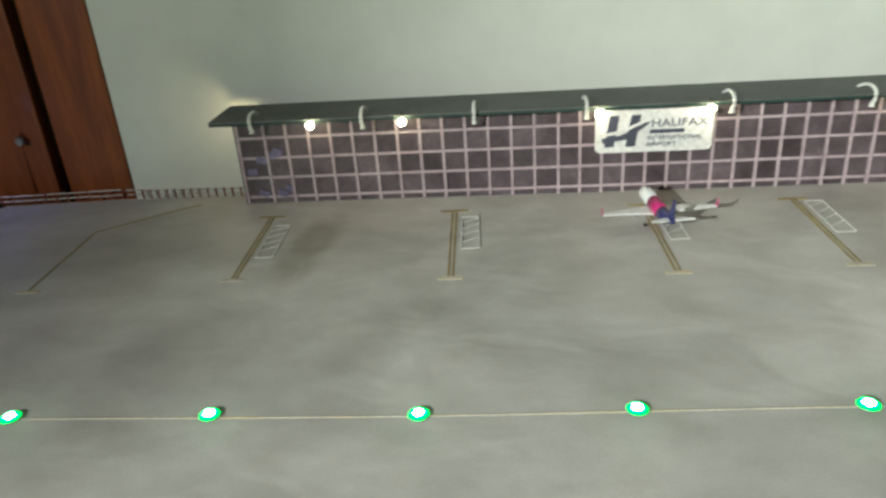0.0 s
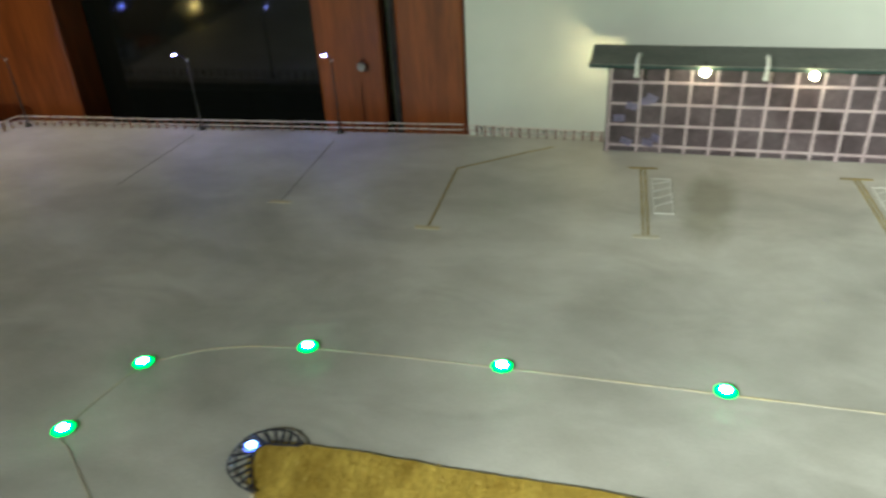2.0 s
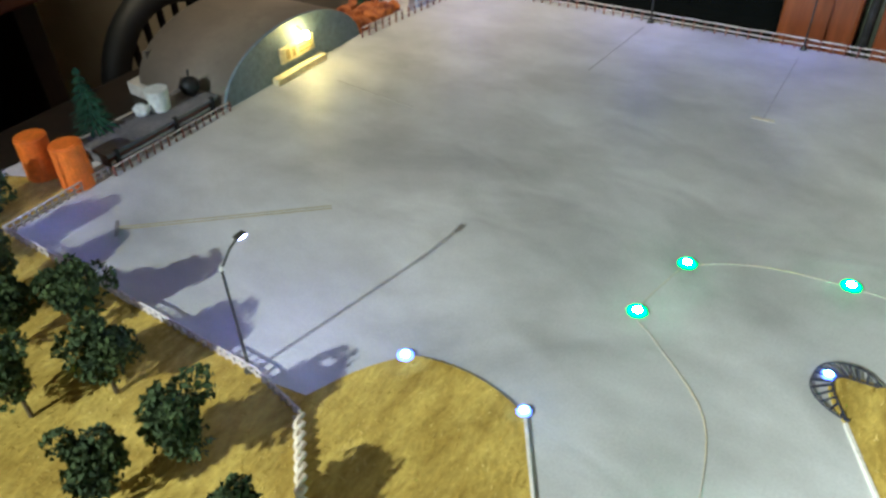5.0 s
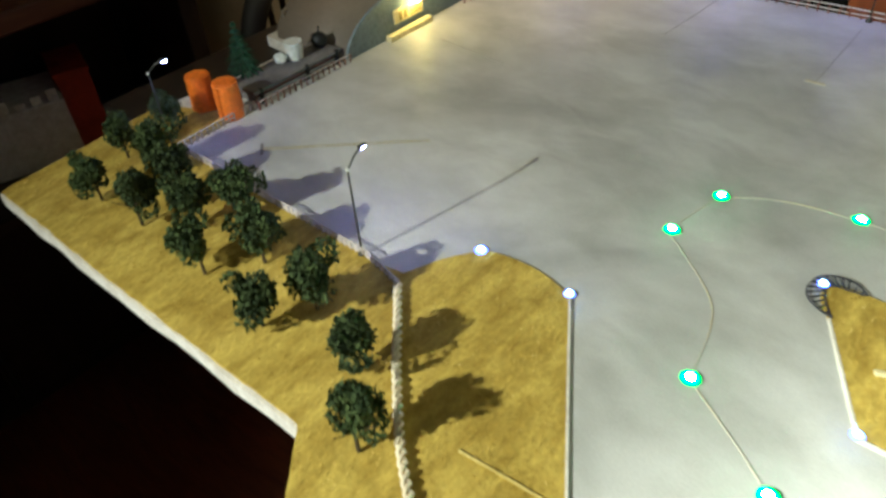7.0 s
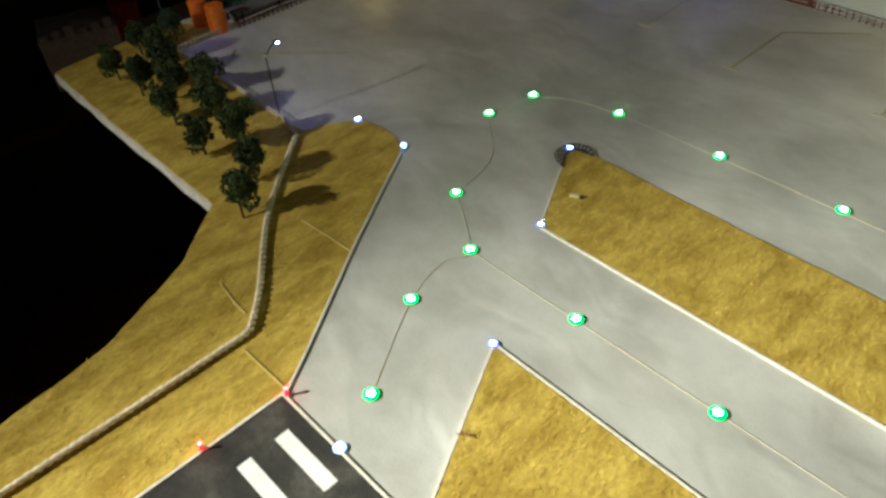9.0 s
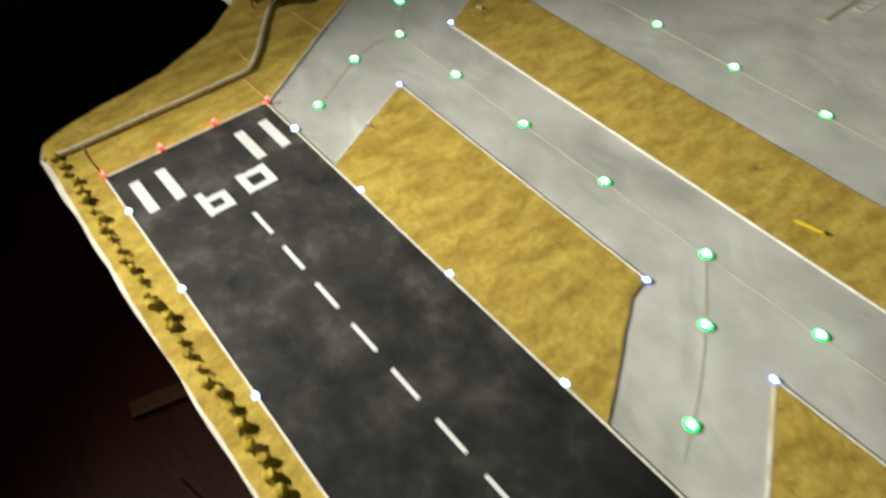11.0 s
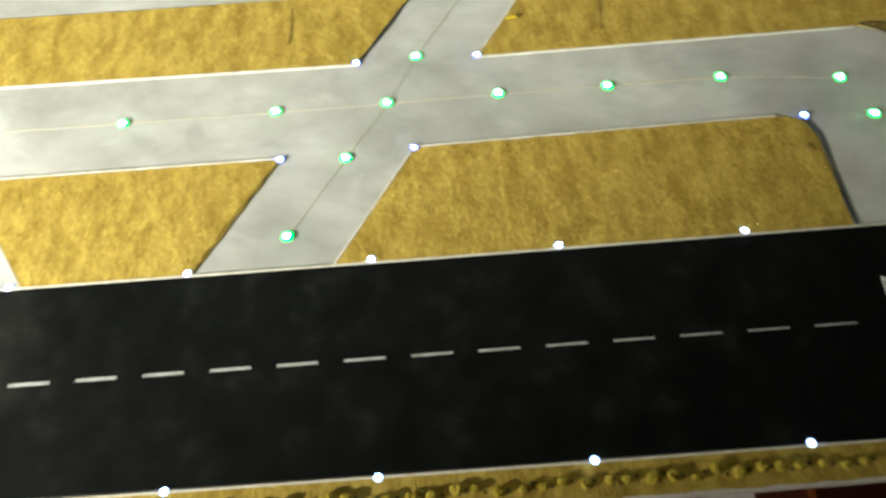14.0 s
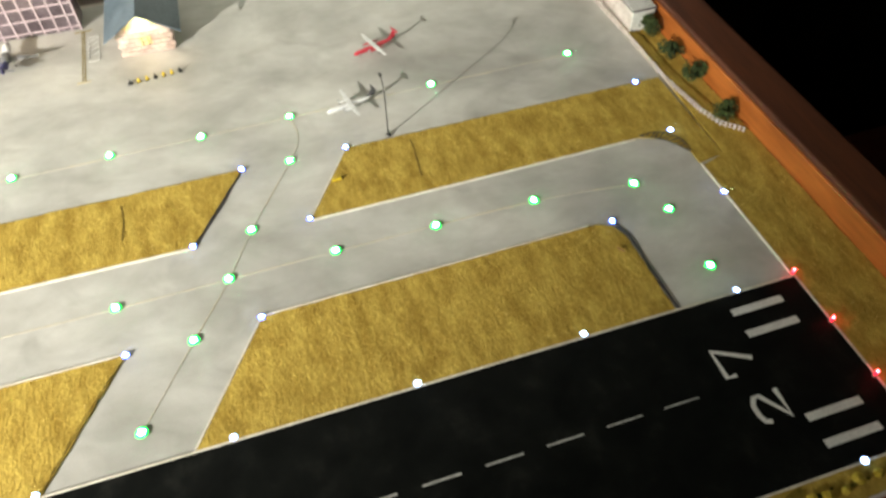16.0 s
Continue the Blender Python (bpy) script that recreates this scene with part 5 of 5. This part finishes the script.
def turboprop(label, hull, tail):
    """Nose at +x; 82 mm long, high wing and T-tail."""
    t = thing("model_turboprop", label, "aircraft", "model aircraft")
    r, z = 0.0036, 0.0085
    part("fuselage", body_bm([(0.041, 0.0003, z - 0.0008), (0.0395, 0.0018, z - 0.0005), (0.036, 0.0031, z), (0.031, r, z), (-0.014, r, z), (-0.028, 0.0024, z + 0.001), (-0.038, 0.0009, z + 0.002)]), hull, t, smooth=True)
    for s in (-1, 1):
        part("wing", slab_bm([(0.008, 0, z + 0.0036), (0.007, s * 0.012, z + 0.0036), (0.0045, s * 0.0355, z + 0.004), (0.0012, s * 0.0355, z + 0.004), (-0.0005, s * 0.012, z + 0.0036), (-0.0005, 0, z + 0.0036)], 0.001, (0, 0, 1)), AIR_WHITE, t)
        part("nacelle", body_bm([(0.0165, 0.0006, z + 0.002), (0.015, 0.0015, z + 0.002), (0.008, 0.002, z + 0.0018), (-0.004, 0.0018, z + 0.0012), (-0.011, 0.0006, z + 0.0008)], 10), hull, t, smooth=True).matrix_basis = pose(0, s * 0.0105, 0)
        for k in range(3):
            part("propeller_blade", box_bm(0, 0, 0, 0.0005, 0.0009, 0.0102), AIR_GREY, t).matrix_basis = pose(0.0162, s * 0.0105, z + 0.002, k * 60 + 15, 0, 0)
        part("tailplane", slab_bm([(-0.0345, 0, z + 0.0135), (-0.0365, s * 0.0105, z + 0.0138), (-0.039, s * 0.0105, z + 0.0138), (-0.0405, 0, z + 0.0135)], 0.0008, (0, 0, 1)), tail, t)
        part("gear_leg", tube_bm([(-0.001, s * 0.0105, 0.0), (-0.001, s * 0.0105, z)], 0.0007, 5), STEEL, t)
        part("main_wheel", cyl_bm(-0.001, s * 0.0105, 0.0, 0.0016, 0.0014, n=10), RUBBER, t)
    part("fin", slab_bm([(-0.024, 0, z + 0.002), (-0.0335, 0, z + 0.0135), (-0.0405, 0, z + 0.0135), (-0.038, 0, z + 0.0015)], 0.001, (0, 1, 0)), tail, t)
    part("nose_gear", tube_bm([(0.03, 0, 0.0), (0.03, 0, z - 0.002)], 0.0007, 6), STEEL, t)
    return t


jetliner("white, magenta and navy model airliner parked at the terminal", AIR_WHITE, AIR_MAGENTA, AIR_NAVY, AIR_WHITE).matrix_basis = pose(-0.328, 0.666, 0.0005, 0, 0, 95) @ Matrix.Diagonal((0.84, 1.06, 1.12, 1))
jetliner("dark navy and white model airliner parked at the terminal", AIR_WHITE, AIR_GREY, AIR_NAVY, AIR_GREY).matrix_basis = pose(-0.052, 0.662, 0.0005, 0, 0, 90) @ Matrix.Diagonal((0.86, 1.0, 0.95, 1))
turboprop("white model turboprop with a dark tail on the apron", AIR_WHITE, AIR_DARK).matrix_basis = pose(0.377, 0.4125, 0.0005, 0, 0, 191) @ Matrix.Diagonal((0.84, 0.84, 0.84, 1))
turboprop("red and white model turboprop on the apron", AIR_RED, AIR_RED).matrix_basis = pose(0.438, 0.525, 0.0005, 0, 0, 198) @ Matrix.Diagonal((0.86, 0.86, 0.86, 1))


def debris(name, x, y, rz, mat, label, ln=0.018):
    t = thing(name, label, "debris", at=(x, y, 0.0014), rz=rz)
    b = box_bm(0, 0, 0.0022, ln, 0.0034, 0.0024, 0.0006)
    part("stick", b, mat, t)
    part("tip", cyl_bm(ln * 0.55, 0, 0.001, 0.0034, 0.0016, 0.0008, 8), DARK_STEEL, t)


debris("guide_sign", -0.308, 0.279, 12, SIGN_YELLOW, "bright yellow taxi guide sign standing on ochre grass", 0.026)
debris("guide_sign", 0.329, 0.288, 9, SIGN_YELLOW, "small dark-tipped yellow guide sign on grass", 0.011)
debris("guide_sign", -0.793, 0.304, 22, CREAM, "small pale taxi guide sign on grass", 0.009)
for x, y, rz in ((-0.69, 0.064, 30), (0.592, 0.083, 120), (-0.386, 0.306, 60)):
    t = thing("red_twig", "tiny red-brown twig lying on the grass", "twig", "twigs on the grass", at=(x, y, 0.002), rz=rz)
    part("stem", tube_bm([(-0.005, 0, 0.001), (0, 0.0008, 0.002), (0.005, 0, 0.0012)], 0.0006, 5), FENCE_RED, t)
    part("fork", tube_bm([(0, 0.0008, 0.002), (0.003, 0.003, 0.0035)], 0.0004, 5), FENCE_RED, t)

# ---- below and beyond the table ----
t = thing("extension_cable", "grey mains cable looping over the floor under the table", "cable")
zf = FLOOR_Z + 0.0045
part("cord", tube_bm(bend([(-1.1, -0.6, zf), (-0.918, -0.458, zf), (-0.849, -0.391, zf), (-0.791, -0.312, zf), (-0.766, -0.23, zf), (-0.745, -0.165, zf + 0.01), (-0.68, -0.1, zf + 0.01)], 8), 0.0042, 8), CABLE, t, smooth=True)
part("cord", tube_bm(bend([(-0.64, -0.08, zf), (-0.583, -0.157, zf), (-0.569, -0.198, zf), (-0.551, -0.238, zf), (-0.502, -0.256, zf), (-0.465, -0.232, zf), (-0.483, -0.182, zf), (-0.495, -0.12, zf)], 8), 0.0042, 8), CABLE, t, smooth=True)
part("thin_cord", tube_bm(bend([(-0.95, -0.3, zf), (-0.8, -0.27, zf), (-0.66, -0.25, zf), (-0.6, -0.12, zf)], 8), 0.0022, 6), RUBBER, t, "thin black cord")
t = thing("power_adapter", "pale grey power adapter block on the floor", "adapter", at=(-0.715, -0.178, FLOOR_Z), rz=48)
part("body", box_bm(0, 0, 0.014, 0.07, 0.036, 0.028, 0.005), CABLE, t)
part("plug_pin", tube_bm([(0.034, 0.006, 0.014), (0.052, 0.006, 0.014)], 0.003, 6), STEEL, t)
t = thing("wooden_plank", "flat brown wooden plank lying on the floor", "plank", at=(-1.105, -0.16, FLOOR_Z), rz=77)
part("board", box_bm(0, 0, 0.01, 0.32, 0.038, 0.02, 0.003), wood_material("pale_brown_plank", (0.16, 0.07, 0.035), (0.26, 0.12, 0.06)), t)

# stool by the south edge
t = thing("stool", "orange-brown wooden stool standing under the table's edge", "stool", at=(0.35, -0.28, 0))
part("seat", box_bm(0, 0, -0.315, 0.318, 0.36, 0.03, 0.004), RAIL_WOOD, t)
for sx in (-0.12, 0.12):
    for sy in (-0.12, 0.12):
        part("leg", box_bm(sx, sy, -0.567, 0.035, 0.035, 0.446, 0.003), RAIL_WOOD, t)
t = thing("white_box_edge", "pale strip board leaning below the table edge", "board", at=(0.541, -0.28, 0))
part("board", box_bm(0, 0, -0.31, 0.056, 0.36, 0.02, 0.002), EDGE_CARD, t)
part("support", box_bm(0, 0, -0.555, 0.03, 0.03, 0.47, 0.002), EDGE_CARD, t)

# black round-backed chair behind the hangar
ch = thing("spindle_chair", "black round-backed wooden chair with spindles beside the table", "chair", at=(-1.65, 0.615, FLOOR_Z))
arch = [(0, 0.1, z) for z in (0.44, 0.52, 0.6, 0.66)] + [(0, 0.1 * math.cos(a), 0.675 + 0.107 * math.sin(a)) for a in (math.pi * k / 20 for k in range(1, 20))] + [(0, -0.1, z) for z in (0.66, 0.6, 0.52, 0.44)]
part("back_hoop", tube_bm(arch, 0.018, 10), BLACK_CHAIR, ch, smooth=True)
for k in range(6):
    yy = -0.058 + 0.023 * k
    part("spindle", tube_bm([(0, yy * 0.8, 0.44), (0, yy * 1.05, 0.675 + 0.1 * math.sqrt(1 - (yy / 0.1) ** 2))], 0.0045, 8), BLACK_CHAIR, ch)
part("seat", cyl_bm(-0.17, 0, 0.42, 0.455, 0.2, 0.205, 28), BLACK_CHAIR, ch)
for sx in (-0.04, -0.3):
    for sy in (-0.13, 0.13):
        part("leg", tube_bm([(sx, sy, 0.0), (sx * 0.9 - 0.017, sy * 0.9, 0.43)], 0.015, 8), BLACK_CHAIR, ch)

ward = thing("wardrobe", "tall dark brown wooden wardrobe against the side wall", "wardrobe", at=(-2.2, -0.35, FLOOR_Z))
part("body", box_bm(0, 0, 1.05, 0.3, 1.72, 2.1, 0.006), CABINET, ward)
for k in range(4):
    door_leaf = part("door", box_bm(0.155, -0.645 + 0.43 * k, 1.05, 0.016, 0.42, 2.02, 0.004), CABINET, ward)
    part("handle", tube_bm([(0.175, -0.475 + 0.43 * k, 1.0), (0.175, -0.475 + 0.43 * k, 1.12)], 0.005, 6), DARK_STEEL, door_leaf)

# dark cabinet with boxes in the west
cab = thing("dark_cabinet", "near-black wooden cabinet with an open shelf in shadow", "cabinet", at=(-1.98, 0.2, FLOOR_Z))
part("shelf", box_bm(-0.05, 0, 0.515, 0.42, 0.63, 0.02, 0.003), CABINET, cab)
part("top", box_bm(-0.05, 0, 0.78, 0.46, 0.74, 0.03, 0.004), RAIL_SHADE_BROWN, cab, "dark brown cabinet top")
part("lower_rail", box_bm(-0.22, 0, 0.19, 0.02, 0.63, 0.045, 0.003), EDGE_CARD, cab, "pale grey rail across the open base")
for sy in (-0.33, 0.33):
    part("side", box_bm(-0.05, sy, 0.3825, 0.42, 0.03, 0.765), CABINET, cab)
part("back", box_bm(-0.25, 0, 0.3825, 0.02, 0.63, 0.765), CABINET, cab)
t = thing("packing_box", "grey-white carton with a torn top on the dark shelf", "box", at=(-1.96, 0.275, FLOOR_Z + 0.525), rz=-18)
part("body", box_bm(0, 0, 0.05, 0.12, 0.14, 0.1, 0.003), EDGE_CARD, t)
for k in range(6):
    part("torn_flap", box_bm(0.055, -0.058 + 0.023 * k, 0.103, 0.004, 0.014, 0.012 + 0.009 * (k % 3), 0.001), EDGE_CARD, t)
t = thing("red_carton", "dark red carton beside the grey one on the shelf", "box", at=(-1.95, 0.37, FLOOR_Z + 0.525), rz=-18)
part("body", box_bm(0, 0, 0.06, 0.1, 0.05, 0.12, 0.003), RED_CARD, t)
part("lid", box_bm(0, 0, 0.123, 0.104, 0.054, 0.006, 0.001), RED_CARD, t)
